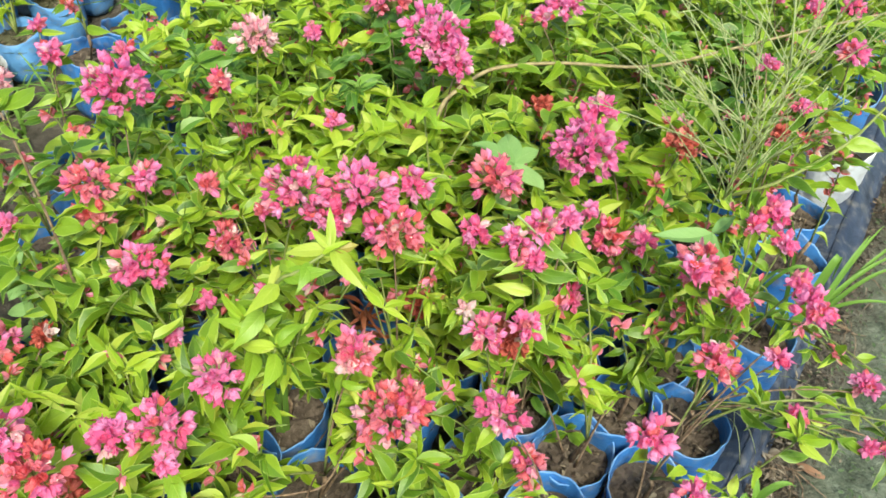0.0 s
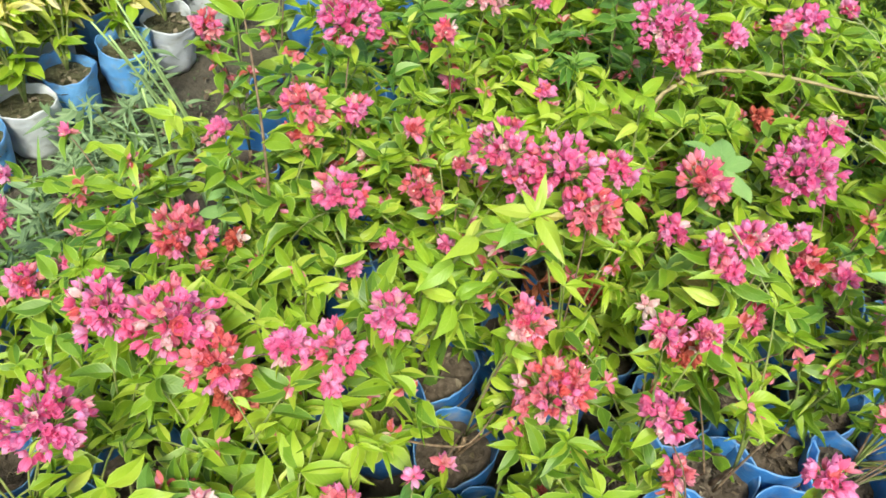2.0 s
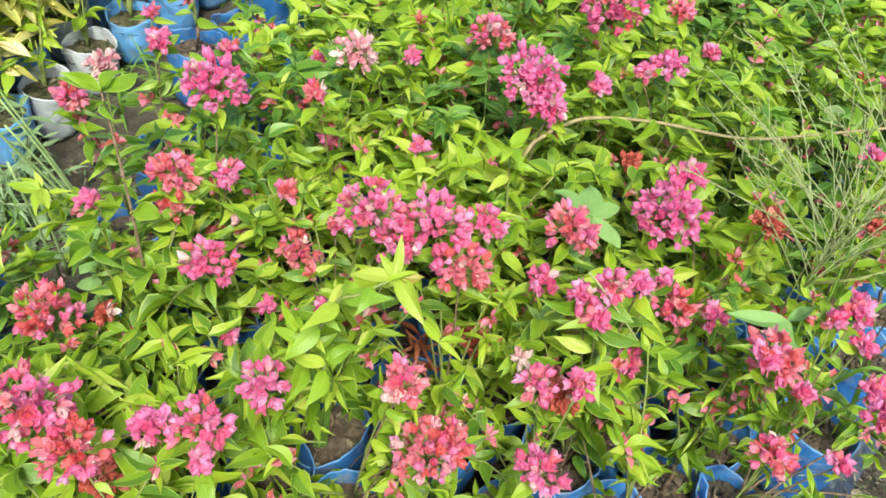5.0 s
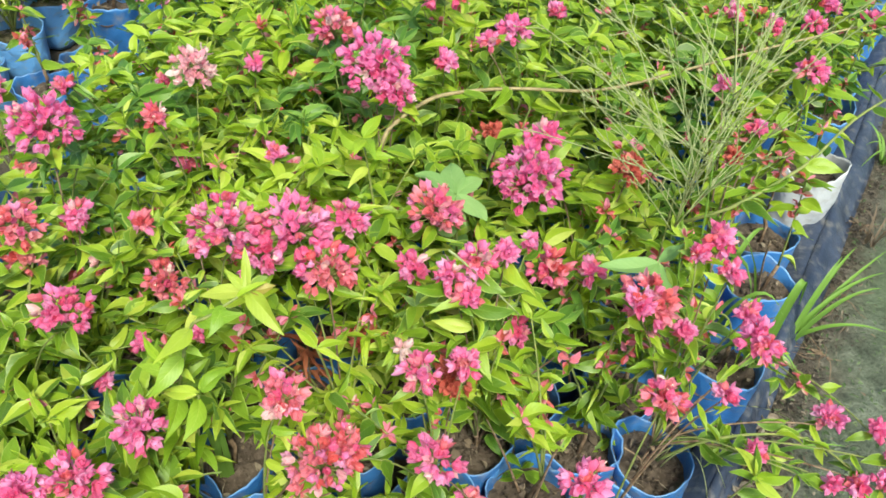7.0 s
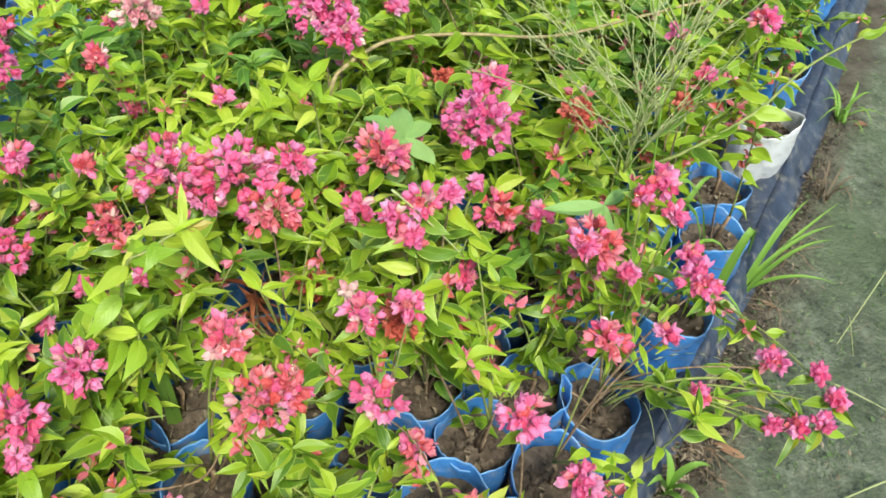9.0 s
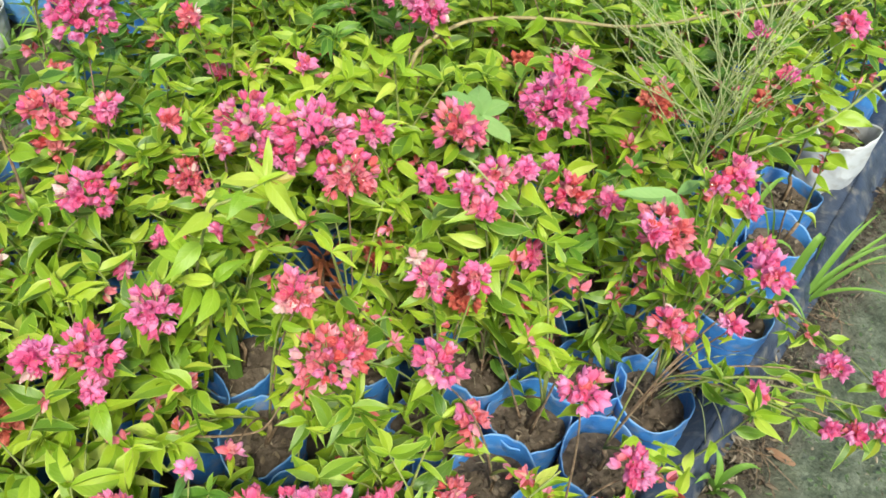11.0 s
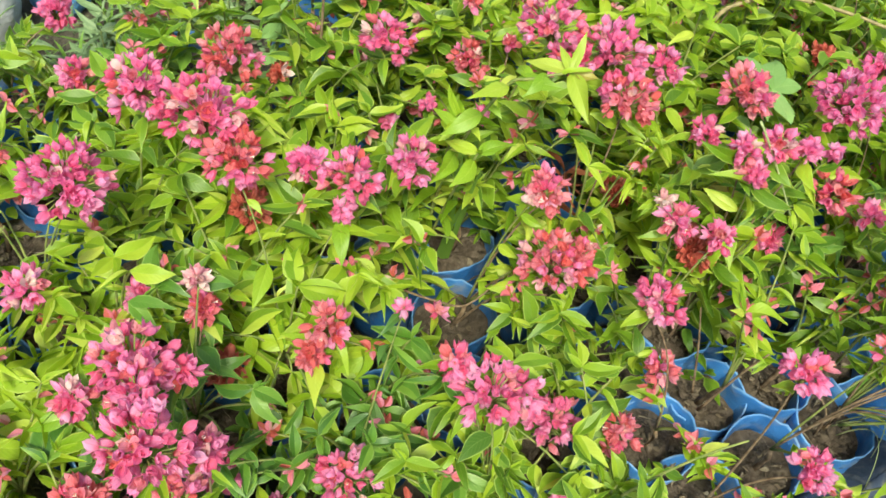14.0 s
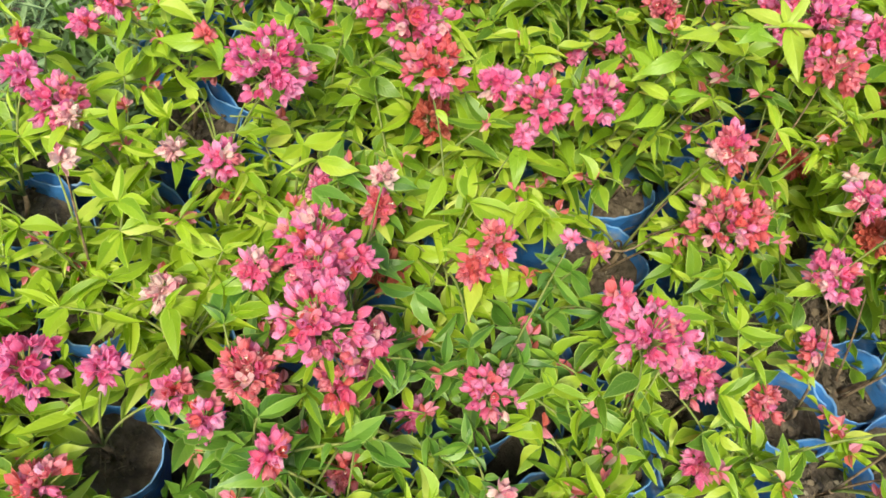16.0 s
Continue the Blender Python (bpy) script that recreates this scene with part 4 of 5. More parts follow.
def fan(thing, base, node, tips, kind, seed):
    """Leaves that spread from the end of a shoot to given tips."""
    rng = random.Random(seed)
    node = Vector(node)
    for tip in tips:
        along = Vector(tip) - node
        add_leaf(thing, Vector(base), kind, node, along, Vector((rng.uniform(-0.2, 0.2), -0.35, 1)), along.length * 0.95, rng)


LIME = "bright yellow-green young shoot rising above the other plants"
top = shoot([(-0.20, 0.80, 0.15), (-0.19, 0.78, 0.35), (-0.14, 0.745, 0.54), (-0.111, 0.74, 0.578), (-0.081, 0.768, 0.585)], "lime", 0.058, 0.02, LIME, seed=1, tuft=0)
fan(top, (-0.20, 0.80, 0.15), (-0.081, 0.768, 0.585), ((-0.087, 0.800, 0.62), (-0.036, 0.728, 0.57), (-0.135, 0.768, 0.575), (-0.107, 0.785, 0.60), (-0.06, 0.74, 0.57)), "young", 7)
fan(top, (-0.20, 0.80, 0.15), (-0.079, 0.769, 0.586), ((-0.052, 0.777, 0.59),), "bronze", 8)
shoot([(-0.20, 0.80, 0.15), (-0.20, 0.79, 0.33), (-0.185, 0.77, 0.45)], "lime", 0.055, 0.021, LIME, seed=2)
shoot([(-0.20, 0.80, 0.15), (-0.17, 0.77, 0.33), (-0.145, 0.745, 0.44)], "lime", 0.055, 0.021, LIME, seed=3)
shoot([(0.01, 1.10, 0.15), (0.005, 1.105, 0.34), (-0.015, 1.12, 0.51)], "lime", 0.055, 0.014, "pale green shoot with drooping curled leaves", seed=5, start=0.35)
weed = shoot([(0.12, 1.10, 0.15), (0.12, 1.08, 0.33), (0.115, 1.06, 0.475)], "weed", 0.05, 0.05, "broadleaf weed with pale grey-green leaves", seed=6, start=0.6, tuft=0, name="broadleaf_weed")
fan(weed, (0.12, 1.10, 0.15), (0.115, 1.06, 0.475), ((0.052, 1.102, 0.48), (0.101, 1.125, 0.485), (0.150, 1.098, 0.48), (0.066, 1.040, 0.475), (0.158, 1.016, 0.475), (0.13, 1.02, 0.46)), "weed", 6)
shoot([(0.13, 0.99, 0.15), (0.135, 0.975, 0.27), (0.137, 0.961, 0.36)], "bronze", 0.06, 0.012, "young shoot with bronze-tinted leaves", seed=7, start=0.85, tuft=4)
shoot([(-0.08, 0.96, 0.15), (-0.075, 0.945, 0.22), (-0.07, 0.93, 0.30)], "rust", 0.07, 0.007, "withered shoot with rust-brown dead leaves", seed=8, start=0.4, tuft=3, stem=M_WOOD)
pale = shoot([(0.40, 1.0, 0.15), (0.385, 0.985, 0.36), (0.36, 0.942, 0.495)], "weed", 0.055, 0.06, "shoot with long pale green leaves", seed=9, start=0.6, tuft=0)
fan(pale, (0.40, 1.0, 0.15), (0.36, 0.942, 0.495), ((0.283, 0.929, 0.50), (0.40, 0.985, 0.50), (0.385, 0.90, 0.48)), "pale", 9)

shoot([(-0.47, 0.925, 0.12), (-0.470, 0.915, 0.30), (-0.478, 0.922, 0.42), (-0.492, 0.935, 0.51), (-0.508, 0.95, 0.575)], "green", 0.062, 0.034, "leggy shoot with a bare lower stem and drooping leaves", M_WOOD, 70, 0.5, 0.0026, 5)
pale_leaves = shoot([(-0.585, 0.975, 0.05), (-0.58, 0.965, 0.20), (-0.572, 0.95, 0.31)], "weed", 0.042, 0.016, "pale weed with many soft rounded grey-green leaves", seed=71, start=0.25, tuft=6, name="broadleaf_weed")
copy_thing(pale_leaves, pose(-0.56, 0.90, 0.04, 0, 0, 130))
shoot([(0.15, 0.575, 0.12), (0.146, 0.567, 0.18), (0.14, 0.56, 0.225)], "weed", 0.034, 0.02, "small weed with grey-green leaves in a grow bag", seed=72, start=0.3, tuft=6, name="broadleaf_weed")

TWIG = "bare grey-brown dry twig sticking out of a grow bag"
for n, pts in enumerate(([(-0.25, 0.645, 0.14), (-0.214, 0.66, 0.22), (-0.123, 0.666, 0.25), (-0.085, 0.685, 0.25), (-0.066, 0.727, 0.27)], [(0.234, 0.841, 0.12), (0.205, 0.85, 0.20), (0.176, 0.857, 0.27)],
                         [(0.40, 0.89, 0.12), (0.415, 0.87, 0.22), (0.45, 0.85, 0.27)], [(0.41, 0.885, 0.12), (0.39, 0.86, 0.20), (0.36, 0.85, 0.24)], [(0.405, 0.90, 0.12), (0.43, 0.91, 0.21), (0.47, 0.93, 0.26)],
                         [(0.17, 0.91, 0.12), (0.20, 0.915, 0.24), (0.26, 0.935, 0.31)], [(0.17, 0.90, 0.12), (0.165, 0.89, 0.22), (0.15, 0.86, 0.29)], [(0.31, 1.02, 0.13), (0.29, 0.99, 0.27), (0.33, 0.98, 0.33)],
                         [(-0.105, 0.73, 0.12), (-0.06, 0.71, 0.26), (0.0, 0.70, 0.33)], [(0.645, 1.26, 0.12), (0.62, 1.235, 0.22), (0.60, 1.20, 0.30)], [(0.25, 0.82, 0.12), (0.262, 0.82, 0.24), (0.27, 0.815, 0.30)])):
    shoot(pts, "green", 0.04, 9.0, TWIG, M_WOOD, 60 + n, 2.0, 0.0021, 0, "dry_twig")

# the long vine that lies across the bed, and the flowering branch over its edge
shoot([(0.0, 1.165, 0.44), (0.012, 1.18, 0.48), (0.055, 1.232, 0.492), (0.097, 1.258, 0.495), (0.185, 1.278, 0.497), (0.309, 1.285, 0.50), (0.431, 1.335, 0.51), (0.57, 1.40, 0.52), (0.76, 1.50, 0.52)],
      "green", 0.06, 0.042, "long bare brown bougainvillea vine across the bed", M_VINE, 10, 0.2, 0.0035, 4, "vine")
shoot([(0.43, 1.16, 0.36), (0.488, 1.115, 0.44), (0.601, 1.195, 0.46), (0.692, 1.298, 0.47), (0.784, 1.381, 0.47), (0.892, 1.472, 0.46)],
      "green", 0.066, 0.036, "green branch with hanging leaves over the film edge", M_STEM, 11, 0.2, 0.003, 5, "branch")
shoot([(0.66, 1.52, 0.36), (0.72, 1.56, 0.46), (0.82, 1.64, 0.50), (0.93, 1.72, 0.50), (1.02, 1.78, 0.46)],
      "green", 0.066, 0.036, "green branch with hanging leaves over the film edge", M_STEM, 14, 0.2, 0.003, 5, "branch")
shoot([(0.42, 0.88, 0.17), (0.47, 0.86, 0.26), (0.56, 0.87, 0.27), (0.61, 0.86, 0.265), (0.645, 0.83, 0.26)], "green", 0.045, 0.032, "flowering branch hanging out over the path", M_STEM, 12, 0.3, 0.0025, 3, "branch")
shoot([(0.44, 0.80, 0.10), (0.47, 0.78, 0.22), (0.49, 0.765, 0.33)], "green", 0.055, 0.06, "thin shoot with drooping leaves beside the film", M_STEM, 13, 0.6, 0.002, 5)


# ---- grasses ----
def strip_blade(bm, uvl, pts, width, side):
    rows = []
    for i, q in enumerate(pts):
        t = i / (len(pts) - 1)
        w = width * (1 - t ** 2.2) + 0.0004
        rows.append([q - side * w, q + Vector((0, 0, -w * 0.5)), q + side * w])
    blade(bm, uvl, rows)


def grass_tuft(name, base, tips, width, mat, label, lift=0.08, category="grass"):
    """A tuft of separate arching blades."""
    base = Vector(base)
    thing = tagged(new(name), label, category)
    thing.location = base
    rng = random.Random(round(base.x * 1000) + 77)
    for tip in tips:
        bm = bmesh.new()
        tip = Vector(tip) - base
        start = Vector((rng.uniform(-0.008, 0.008), rng.uniform(-0.008, 0.008), -0.004))
        side = Vector((0, 0, 1)).cross(tip - start)
        side = side.normalized() if side.length > 1e-3 else Vector((1, 0, 0))
        strip_blade(bm, bm.loops.layers.uv.new("UVMap"), arc(start, tip, lift * rng.uniform(0.6, 1.3), 9), width, side)
        part("blade", to_mesh("blade", bm, mat), thing)
    return thing


# straight rush stalks that lean over the gap between the rows
rushes = tagged(new("rush_clump"), "straight pale green rush stalks leaning over bare soil", "grass")
rushes.location = (-0.81, 1.25, 0.0)
for a, b in (((0.001, 0.012, 0.0), (-0.102, -0.046, 0.36)), ((-0.004, -0.001, 0.0), (-0.066, -0.145, 0.36)), ((-0.001, -0.024, 0.0), (-0.05, -0.13, 0.33)),
             ((0.006, 0.004, 0.0), (-0.07, -0.06, 0.31)), ((0.012, -0.008, 0.0), (-0.04, -0.09, 0.27)), ((0.047, -0.162, 0.0), (0.093, -0.254, 0.36)), ((0.055, -0.15, 0.0), (0.08, -0.20, 0.25))):
    bm = bmesh.new()
    tube(bm, arc(Vector(a), Vector(b), 0.02, 6), 0.0030, 0.0018, 6)
    part("stalk", to_mesh("stalk", bm, M_STALK), rushes)


def straw(a, b, lift, r, label):
    """One bent dry grass stalk."""
    a, b = Vector(a), Vector(b)
    bm = bmesh.new()
    tube(bm, arc(Vector((0, 0, 0)), b - a, lift, 10), r, r * 0.55, 5)
    ob = tagged(new("straw", to_mesh("straw", bm, M_STRAW)), label, "straw")
    ob.location = a


straw((0.113, 0.872, 0.56), (0.199, 0.875, 0.46), 0.006, 0.0016, "pale dry grass stalk lying across pink flowers")
for a, b in (((0.435, 0.895, 0.13), (0.524, 0.897, 0.046)), ((0.430, 0.915, 0.13), (0.607, 1.0, 0.028)), ((0.420, 0.925, 0.13), (0.699, 1.08, 0.012)), ((0.440, 0.910, 0.13), (0.524, 0.961, 0.044)), ((0.425, 0.905, 0.13), (0.560, 0.93, 0.03))):
    straw(a, b, 0.15, 0.0011, "thin dry grass stalk hanging over the rim of a grow bag")
for a, b, r in (((1.049, 1.366, 0.012), (0.884, 1.151, 0.012), 0.0016), ((0.924, 1.218, 0.012), (0.906, 1.127, 0.012), 0.001), ((0.855, 1.065, 0.012), (0.934, 1.018, 0.012), 0.0016), ((0.891, 0.886, 0.012), (0.76, 0.823, 0.012), 0.0018)):
    straw(a, b, 0.004, r, "long dry grass stalk lying on the path")


def panicle_grass():
    """Tall grass with an open, wiry seed head over the edge of the bed."""
    rng = random.Random(21)
    base = Vector((0.47, 1.06, 0.0))
    thing = tagged(new("panicle_grass"), "tall wild grass with an open wiry straw-coloured seed head", "grass")
    thing.location = base
    node = Vector((0.403, 1.057, 0.50)) - base
    for k, top in enumerate((node, node + Vector((0.03, 0.03, 0.06)))):
        bm = bmesh.new()
        tube(bm, arc(Vector((0.012 * k, 0, 0)), top, 0.12, 10), 0.0022, 0.0012, 5)
        part("stalk", to_mesh("stalk", bm, M_GRASS), thing)
        for i in range(19):
            a = rng.uniform(0, 6.28)
            way = Vector((math.cos(a) * 0.62 - 0.22, math.sin(a) * 0.5 + 0.25, rng.uniform(0.3, 1.1))).normalized()
            le = rng.uniform(0.14, 0.30)
            p0 = top + Vector((0, 0, rng.uniform(-0.09, 0.09)))
            p1 = p0 + way * le
            bm = bmesh.new()
            pts = arc(p0, p1, 0.012, 7)
            tube(bm, pts, 0.0010, 0.0006, 4)
            for q, q2 in zip(pts[2:], pts[3:]):
                for _ in range(2):
                    t = q.lerp(q2, rng.random())
                    e = t + (way + Vector((rng.uniform(-0.7, 0.7), rng.uniform(-0.7, 0.7), rng.uniform(-0.5, 0.5)))) * rng.uniform(0.012, 0.03)
                    tube(bm, [t, e], 0.0007, 0.0005, 3)
                    tube(bm, [e, e + way * 0.002, e + way * 0.004], 0.0011, 0.0004, 4)
            part("ray", to_mesh("ray", bm, M_STRAW), thing)
    for tip in ((0.12, -0.01, 0.30), (0.02, -0.14, 0.42), (-0.10, -0.06, 0.40), (0.10, 0.10, 0.36), (0.16, -0.08, 0.22)):
        bm = bmesh.new()
        tip = Vector(tip)
        strip_blade(bm, bm.loops.layers.uv.new("UVMap"), arc(Vector((0, 0, 0.02)), tip, 0.34, 12), 0.0055, Vector((0, 0, 1)).cross(tip).normalized())
        part("blade", to_mesh("blade", bm, M_GRASS), thing)


panicle_grass()
d = (0.953, 1.53, 0.01)
grass_tuft("dry_grass", d, [(d[0] + x, d[1] + y, z) for x, y, z in ((0.07, 0.02, 0.05), (-0.05, 0.04, 0.06), (0.03, -0.07, 0.04), (0.05, 0.07, 0.05), (-0.03, -0.05, 0.06), (0.0, 0.05, 0.08), (0.06, -0.03, 0.03))], 0.002, M_DRY, "withered brown clump of dry grass beside the film")
GREEN_TUFT = "tuft of bright green grass blades on bare earth"
grass_tuft("grass_tuft", (0.733, 1.253, 0.005), [(0.87, 1.30, 0.12), (0.90, 1.36, 0.10), (0.84, 1.38, 0.14), (0.89, 1.25, 0.06), (0.80, 1.34, 0.15), (0.91, 1.40, 0.12)], 0.0045, M_GRASS, GREEN_TUFT)
grass_tuft("grass_tuft", (0.545, 0.84, 0.0), [(0.50, 0.82, 0.06), (0.58, 0.80, 0.05), (0.60, 0.86, 0.06), (0.56, 0.78, 0.04), (0.53, 0.88, 0.07)], 0.007, M_GRASS, GREEN_TUFT)
grass_tuft("grass_tuft", (1.06, 1.80, 0.0), [(1.0, 1.80, 0.06), (1.1, 1.74, 0.05), (1.13, 1.84, 0.06), (1.04, 1.74, 0.05), (1.02, 1.88, 0.07), (1.11, 1.9, 0.05), (1.08, 1.72, 0.04), (0.99, 1.76, 0.03), (1.15, 1.79, 0.04), (1.05, 1.9, 0.03)], 0.0032, M_GRASS, GREEN_TUFT)
grass_tuft("grass_tuft", (0.60, 0.98, 0.005), [(0.70, 0.96, 0.10), (0.74, 0.99, 0.08), (0.67, 0.91, 0.09), (0.72, 1.03, 0.09)], 0.004, M_GRASS, "thin grass blades leaning out over the path")
grass_tuft("grass_tuft", (0.60, 1.09, 0.01), [(0.436, 1.083, 0.36), (0.47, 1.12, 0.30), (0.66, 1.15, 0.22)], 0.0075, M_GRASS, "long arching pale green grass leaves beside the film", 0.42)
grass_tuft("grass_tuft", (-0.178, 0.83, 0.13), [(-0.164, 0.751, 0.42), (-0.14, 0.762, 0.40), (-0.15, 0.78, 0.33)], 0.004, M_GRASS, "thin grass blades growing in a grow bag", 0.06)
reed_rng = random.Random(46)
grass_tuft("grass_tuft", (-0.14, 1.52, 0.0), [(-0.15 + reed_rng.uniform(-0.10, 0.12), 1.50 + reed_rng.uniform(-0.1, 0.08), reed_rng.uniform(0.48, 0.66)) for _ in range(12)], 0.003, M_GRASS, "tall thin grass blades growing among the plants", 0.2)
gap_rng = random.Random(44)
for _ in range(36):
    x, y = gap_rng.uniform(-1.0, -0.70), gap_rng.uniform(0.7, 1.75)
    if 1.27 < y < 1.55:
        continue
    tips = [(x + gap_rng.uniform(-0.10, 0.10), y + gap_rng.uniform(-0.10, 0.06), gap_rng.uniform(0.02, 0.12)) for _ in range(7)]
    grass_tuft("grass_tuft", (x, y, 0.0), tips, gap_rng.uniform(0.002, 0.005), M_GRASS, "low tuft of dull green grass between the rows", 0.05)

for _ in range(28):
    x, y = gap_rng.uniform(-1.2, -0.80), gap_rng.uniform(0.15, 0.80)
    tips = [(x + gap_rng.uniform(-0.12, 0.12), y + gap_rng.uniform(-0.12, 0.08), gap_rng.uniform(0.03, 0.2)) for _ in range(6)]
    grass_tuft("grass_tuft", (x, y, 0.0), tips, gap_rng.uniform(0.002, 0.005), M_GRASS, "low tuft of dull green grass between the rows", 0.06)


def lance_weed(x, y, spread, count, seed):
    """A soft weed with many narrow dull leaves."""
    rng = random.Random(seed)
    base = Vector((x, y, 0))
    thing = tagged(new("lance_weed"), "clump of dull grey-green weed with narrow leaves", "weed")
    thing.location = base
    leaves = Foliage()
    for _ in range(count):
        a, d = rng.uniform(0, 6.28), rng.uniform(0.1, 1) * spread
        pts = arc(Vector((rng.uniform(-0.02, 0.02), rng.uniform(-0.02, 0.02), 0)), Vector((d * math.cos(a), d * math.sin(a), rng.uniform(0.05, 0.15))), 0.04, 6)
        bm = bmesh.new()
        tube(bm, pts, 0.0018, 0.001, 4)
        part("stem", to_mesh("stem", bm, M_STEM), thing)
        leaves_along(thing, Vector((0, 0, 0)), pts, rng, "lance", 0.07, 0.012, 0.2, False, 4, leaves, 0.01)
    leaves.finish("foliage", M_DULL, thing)


for n, (x, y) in enumerate(((-0.92, 1.17), (-0.93, 1.29), (-0.90, 1.05), (-0.97, 1.10), (-0.93, 0.95), (-0.86, 0.86), (-0.98, 0.78), (-0.90, 0.62), (-1.02, 0.5), (-0.92, 0.4), (-0.88, 0.24), (-1.12, 0.62), (-0.82, 0.70), (-0.84, 0.52), (-0.80, 0.36), (-0.98, 0.34), (-1.06, 0.40))):
    lance_weed(x, y, 0.08, 6, 700 + n)


# ---- the row of yellow-leaved plants across the gap ----
def yellow_plant(p, white, seed):
    rng = random.Random(seed)
    front = seed < 507 or seed == 518
    base = Vector((p[0] * 1.042 + 0.002, p[1] * 1.042 - 0.005, 0))
    plant = tagged(new("variegated_shrub"), "small shrub with yellow variegated leaves in a %s grow bag" % ("grey-white" if white else "blue"), "potted plant", "yellow shrubs in a row")
    plant.location = base
    girth = 0.98 if seed in (502, 503) else 1.08
    bag = part("grow_bag", rng.choice(BAGS_WHITE if white else BAGS_FADED), plant, Matrix.Rotation(rng.uniform(0, 6), 4, "Z") @ Matrix.Diagonal((girth, girth * rng.uniform(0.9, 1.0), 0.72, 1)),
               "%s woven plastic bag" % ("grey-white" if white else "blue"))
    part("soil", rng.choice(SOILS_MOSSY), bag)
    crown = base + Vector((-0.01, 0.01, 0.10))
    upper, lower = Foliage(), Foliage()
    for k in range(8 if front and seed in (501, 502, 503) else 5 if front else 10):
        a = 0.9 * k + rng.uniform(-0.3, 0.3)
        d = rng.uniform(0.02, 0.06) if front else rng.uniform(0.02, 0.10)
        tip = base + Vector((d * math.cos(a) - (0.065 if front else 0.0), d * math.sin(a) + (0.06 if front else 0.0), rng.uniform(0.17, 0.30) if front else rng.uniform(0.18, 0.40)))
        pts = arc(crown, tip, 0.03, 6)
        bm = bmesh.new()
        tube(bm, [q - base for q in pts], 0.0028, 0.0016, 5)
        part("branch", to_mesh("branch", bm, M_STEM), plant)
        leaves_along(plant, base, pts, rng, "lime", 0.06, 0.024, 0.35, False, 0, lower, 0.1)
        # a whorl of broad leaves at the tip
        for j in range(12):
            az = 2.4 * j + rng.uniform(-0.6, 0.6)
            along = Vector((math.cos(az), math.sin(az), -0.25 + 0.11 * j + rng.uniform(-0.15, 0.15)))
            add_leaf(plant, base, "lime" if front and rng.random() < 0.2 else "vari", tip, along, Vector((rng.uniform(-0.3, 0.3), rng.uniform(-0.5, 0.1), 1)), (0.058 - 0.0028 * j) * rng.uniform(0.65, 1.25), rng, None if front else upper)
    upper.finish("upper_foliage", M_VARI_JOINED, plant)
    lower.finish("foliage", M_LIME_JOINED, plant)


for n, (x, y, white) in enumerate(((-1.059, 0.963, 0), (-1.04, 1.08, 1), (-1.03, 1.19, 0), (-0.985, 1.305, 0), (-0.955, 1.41, 1), (-0.955, 1.57, 1), (-0.93, 1.71, 0), (-1.19, 1.02, 1),
                                   (-1.165, 1.15, 0), (-1.15, 1.28, 1), (-1.11, 1.40, 0), (-1.09, 1.53, 0), (-1.07, 1.67, 1), (-1.05, 1.82, 0), (-1.29, 1.22, 0), (-1.26, 1.36, 1), (-1.23, 1.50, 0), (-1.21, 1.64, 1),
                                   (-1.09, 0.84, 1), (-0.91, 1.86, 0), (-0.89, 2.0, 0), (-1.03, 1.97, 1), (-1.18, 1.80, 0))):
    yellow_plant((x, y), white, 500 + n)


# ---- litter ----
def litter(name, label, spots, seed, size, mat):
    """Fallen leaves and bits, strewn thick."""
    rng = random.Random(seed)
    bits = Foliage()
    for (x, y, spread, count) in spots:
        for _ in range(count):
            p = Vector((x + rng.gauss(0, spread), y + rng.gauss(0, spread), rng.uniform(0.004, 0.016)))
            a = rng.uniform(0, 6.28)
            bits.add(rng.choice(INNER["green"]), frame_matrix(p, Vector((math.cos(a), math.sin(a), rng.uniform(-0.1, 0.3))), Vector((rng.uniform(-0.6, 0.6), rng.uniform(-0.6, 0.6), 1)), size * rng.uniform(0.4, 1.2)))
    ob = bits.finish(name, mat)
    tagged(ob, label, "leaf litter", kind="stuff")


litter("leaf_litter", "dry brown leaves strewn along the film edge", [(0.56, 0.93, 0.03, 150), (0.55, 0.87, 0.025, 70), (0.64, 1.08, 0.03, 70), (0.60, 1.00, 0.03, 110), (0.76, 1.36, 0.04, 30), (0.90, 1.62, 0.05, 25), (-0.80, 1.30, 0.10, 90)], 3, 0.026, M_DRY)
EDGE = [(*bed(0.55 + 0.085 * i, 0.145)[:2], 0.021, 110) for i in range(20)]
litter("edge_litter", "brown roots and crumbled leaves along the film edge", EDGE, 13, 0.011, M_LITTER)


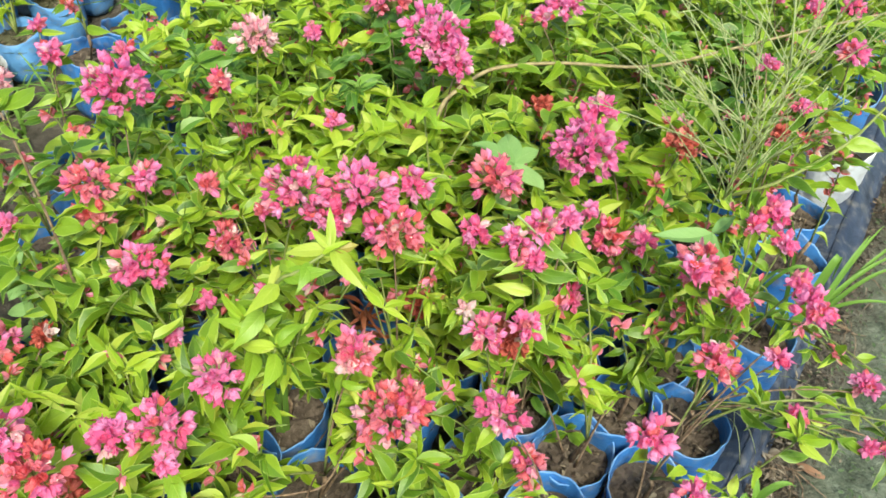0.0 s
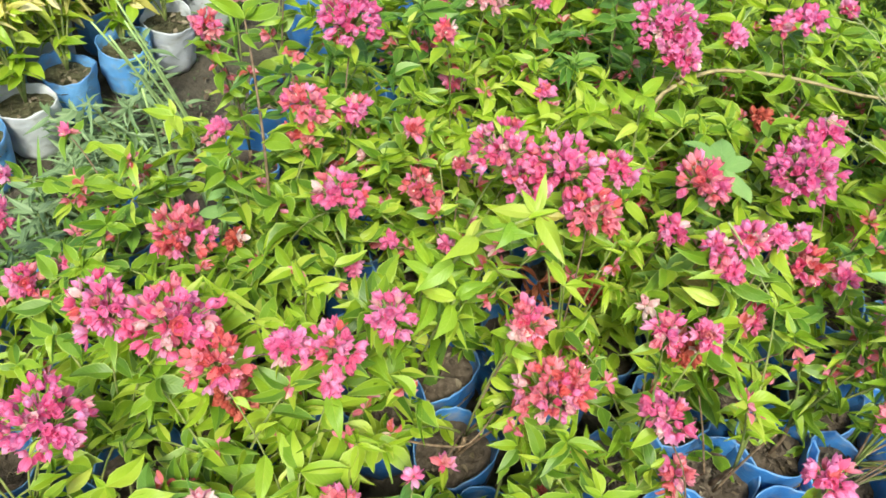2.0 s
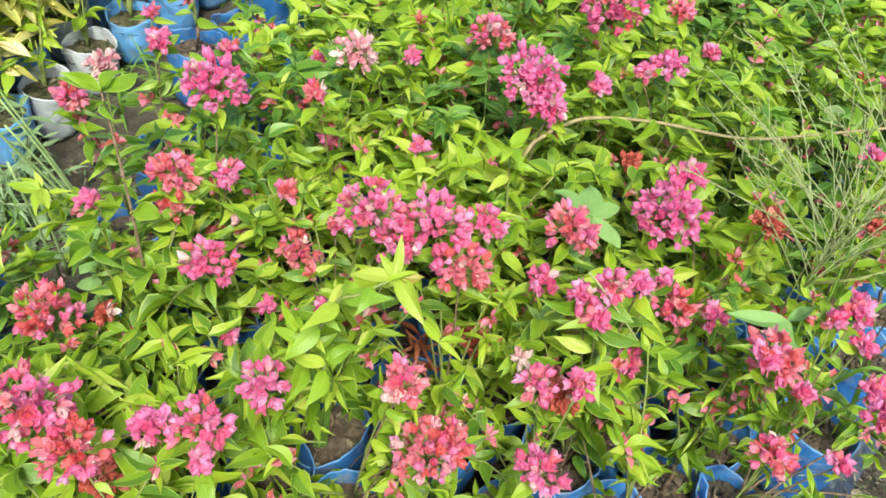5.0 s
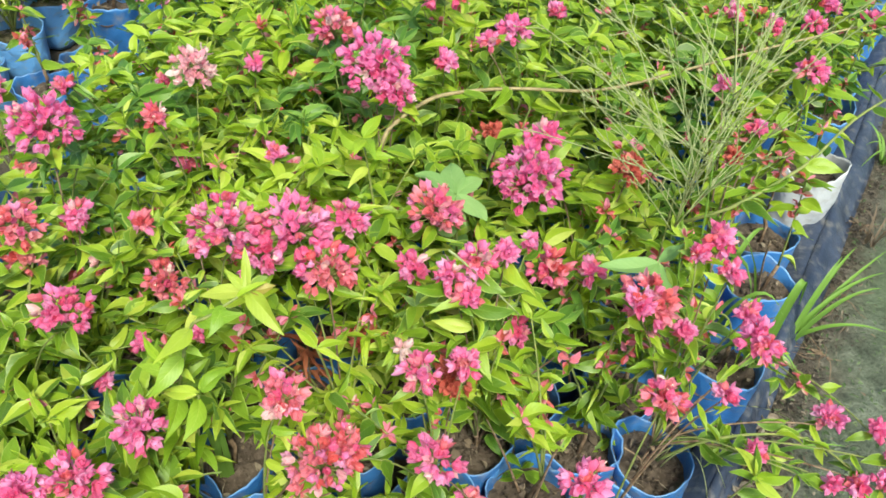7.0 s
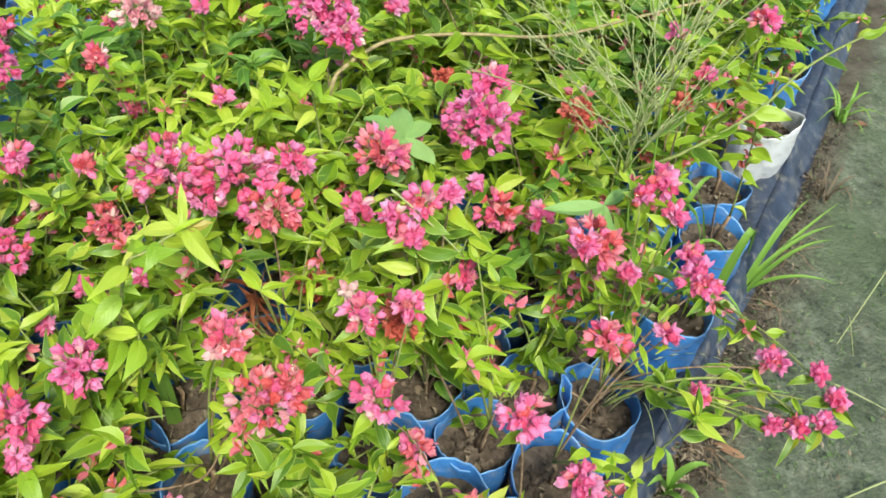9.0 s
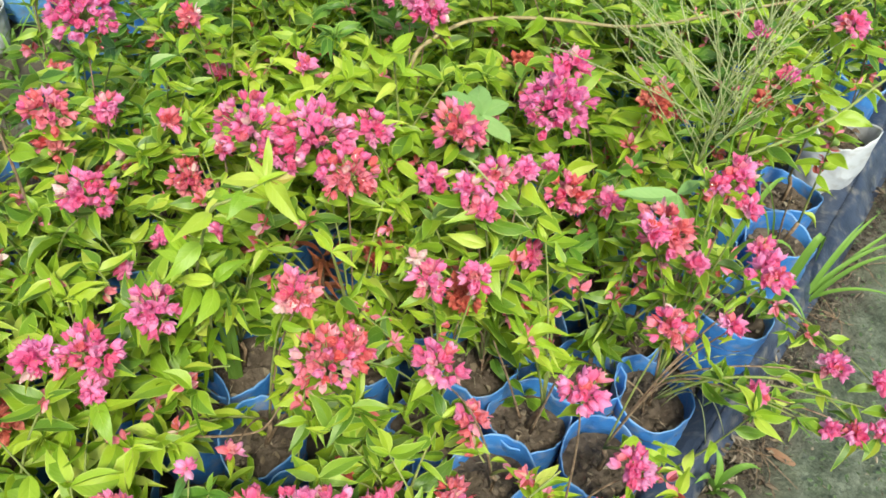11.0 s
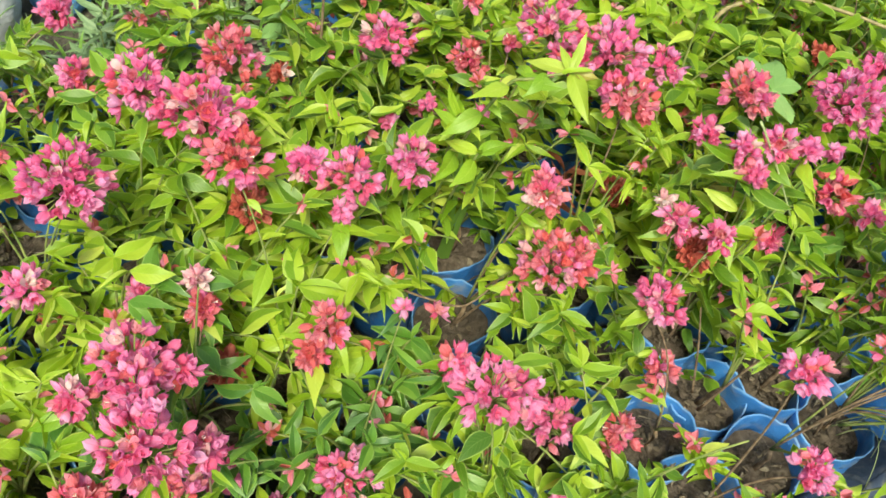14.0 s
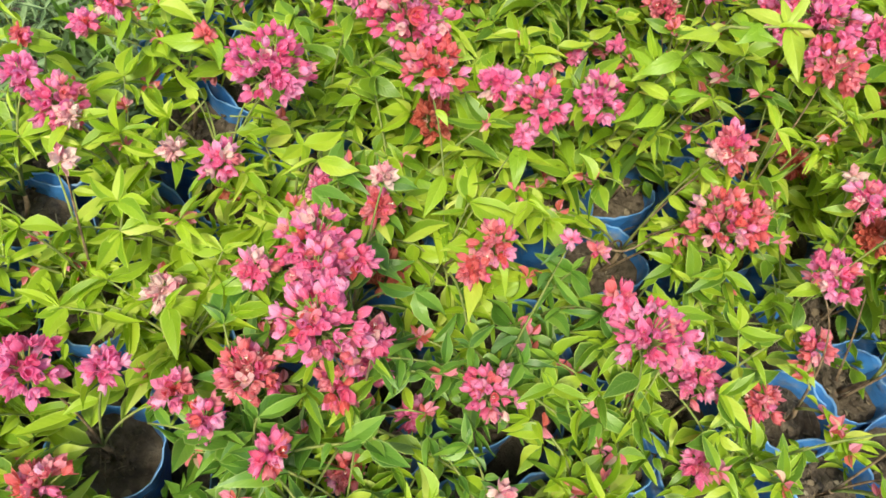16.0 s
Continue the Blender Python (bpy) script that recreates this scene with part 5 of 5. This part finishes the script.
def roots(s, w, seed):
    """Thin dry runners of torn-out weed."""
    rng = random.Random(seed)
    base = bed(s, w, 0.008)
    thing = tagged(new("dry_roots"), "wiry brown roots of pulled weeds beside the film", "roots")
    thing.location = base
    for _ in range(9):
        a, le = rng.uniform(0, 6.28), rng.uniform(0.03, 0.09)
        pts = [Vector((0, 0, 0.002))]
        for k in range(5):
            a += rng.uniform(-0.6, 0.6)
            pts.append(pts[-1] + Vector((math.cos(a), math.sin(a), rng.uniform(-0.1, 0.25) if k < 3 else -0.1)) * le / 5)
        bm = bmesh.new()
        tube(bm, pts, 0.0011, 0.0006, 4)
        part("root", to_mesh("root", bm, M_WOOD), thing)


for n, (s, w) in enumerate(((1.10, 0.155), (1.45, 0.17), (1.62, 0.165), (1.85, 0.16), (0.85, 0.15))):
    roots(s, w, 900 + n)
litter("path_debris", "bits of dry leaf and straw trodden into the path", [(0.98, 1.35, 0.22, 90), (0.80, 1.0, 0.10, 50), (1.15, 1.9, 0.2, 50)], 9, 0.010, M_DRY)
litter("ground_weeds", "tiny green weeds scattered over damp earth", [(0.98, 1.35, 0.22, 900), (0.82, 1.0, 0.12, 500), (1.15, 1.9, 0.2, 500), (-0.90, 1.1, 0.14, 700), (-0.95, 0.5, 0.15, 500), (-0.82, 1.4, 0.12, 160), (-0.85, 0.8, 0.12, 120), (-0.8, 0.4, 0.12, 120)], 4, 0.011, M_MOSS)
litter("gap_weeds", "low soft grey-green weeds between the rows", [(-0.78, 0.5, 0.08, 260), (-0.92, 0.5, 0.10, 320), (-0.80, 0.28, 0.08, 220), (-0.86, 0.75, 0.08, 240), (-0.93, 1.15, 0.08, 260)], 17, 0.045, M_DULL)
dead = tagged(new("dead_leaf", LEAVES["dead"][0]), "curled reddish-brown dead leaf lying on the path", "leaf")
dead.matrix_world = frame_matrix(Vector((0.63, 0.93, 0.014)), Vector((1, -0.3, 0.05)), Vector((0.5, -0.5, 1)), 0.062)
dead2 = tagged(new("dead_leaf", LEAVES["dead"][1]), "small tan dead leaf lying on the path", "leaf")
dead2.matrix_world = frame_matrix(Vector((1.09, 1.79, 0.01)), Vector((1, 0.2, 0.1)), Vector((0.2, -0.3, 1)), 0.05)
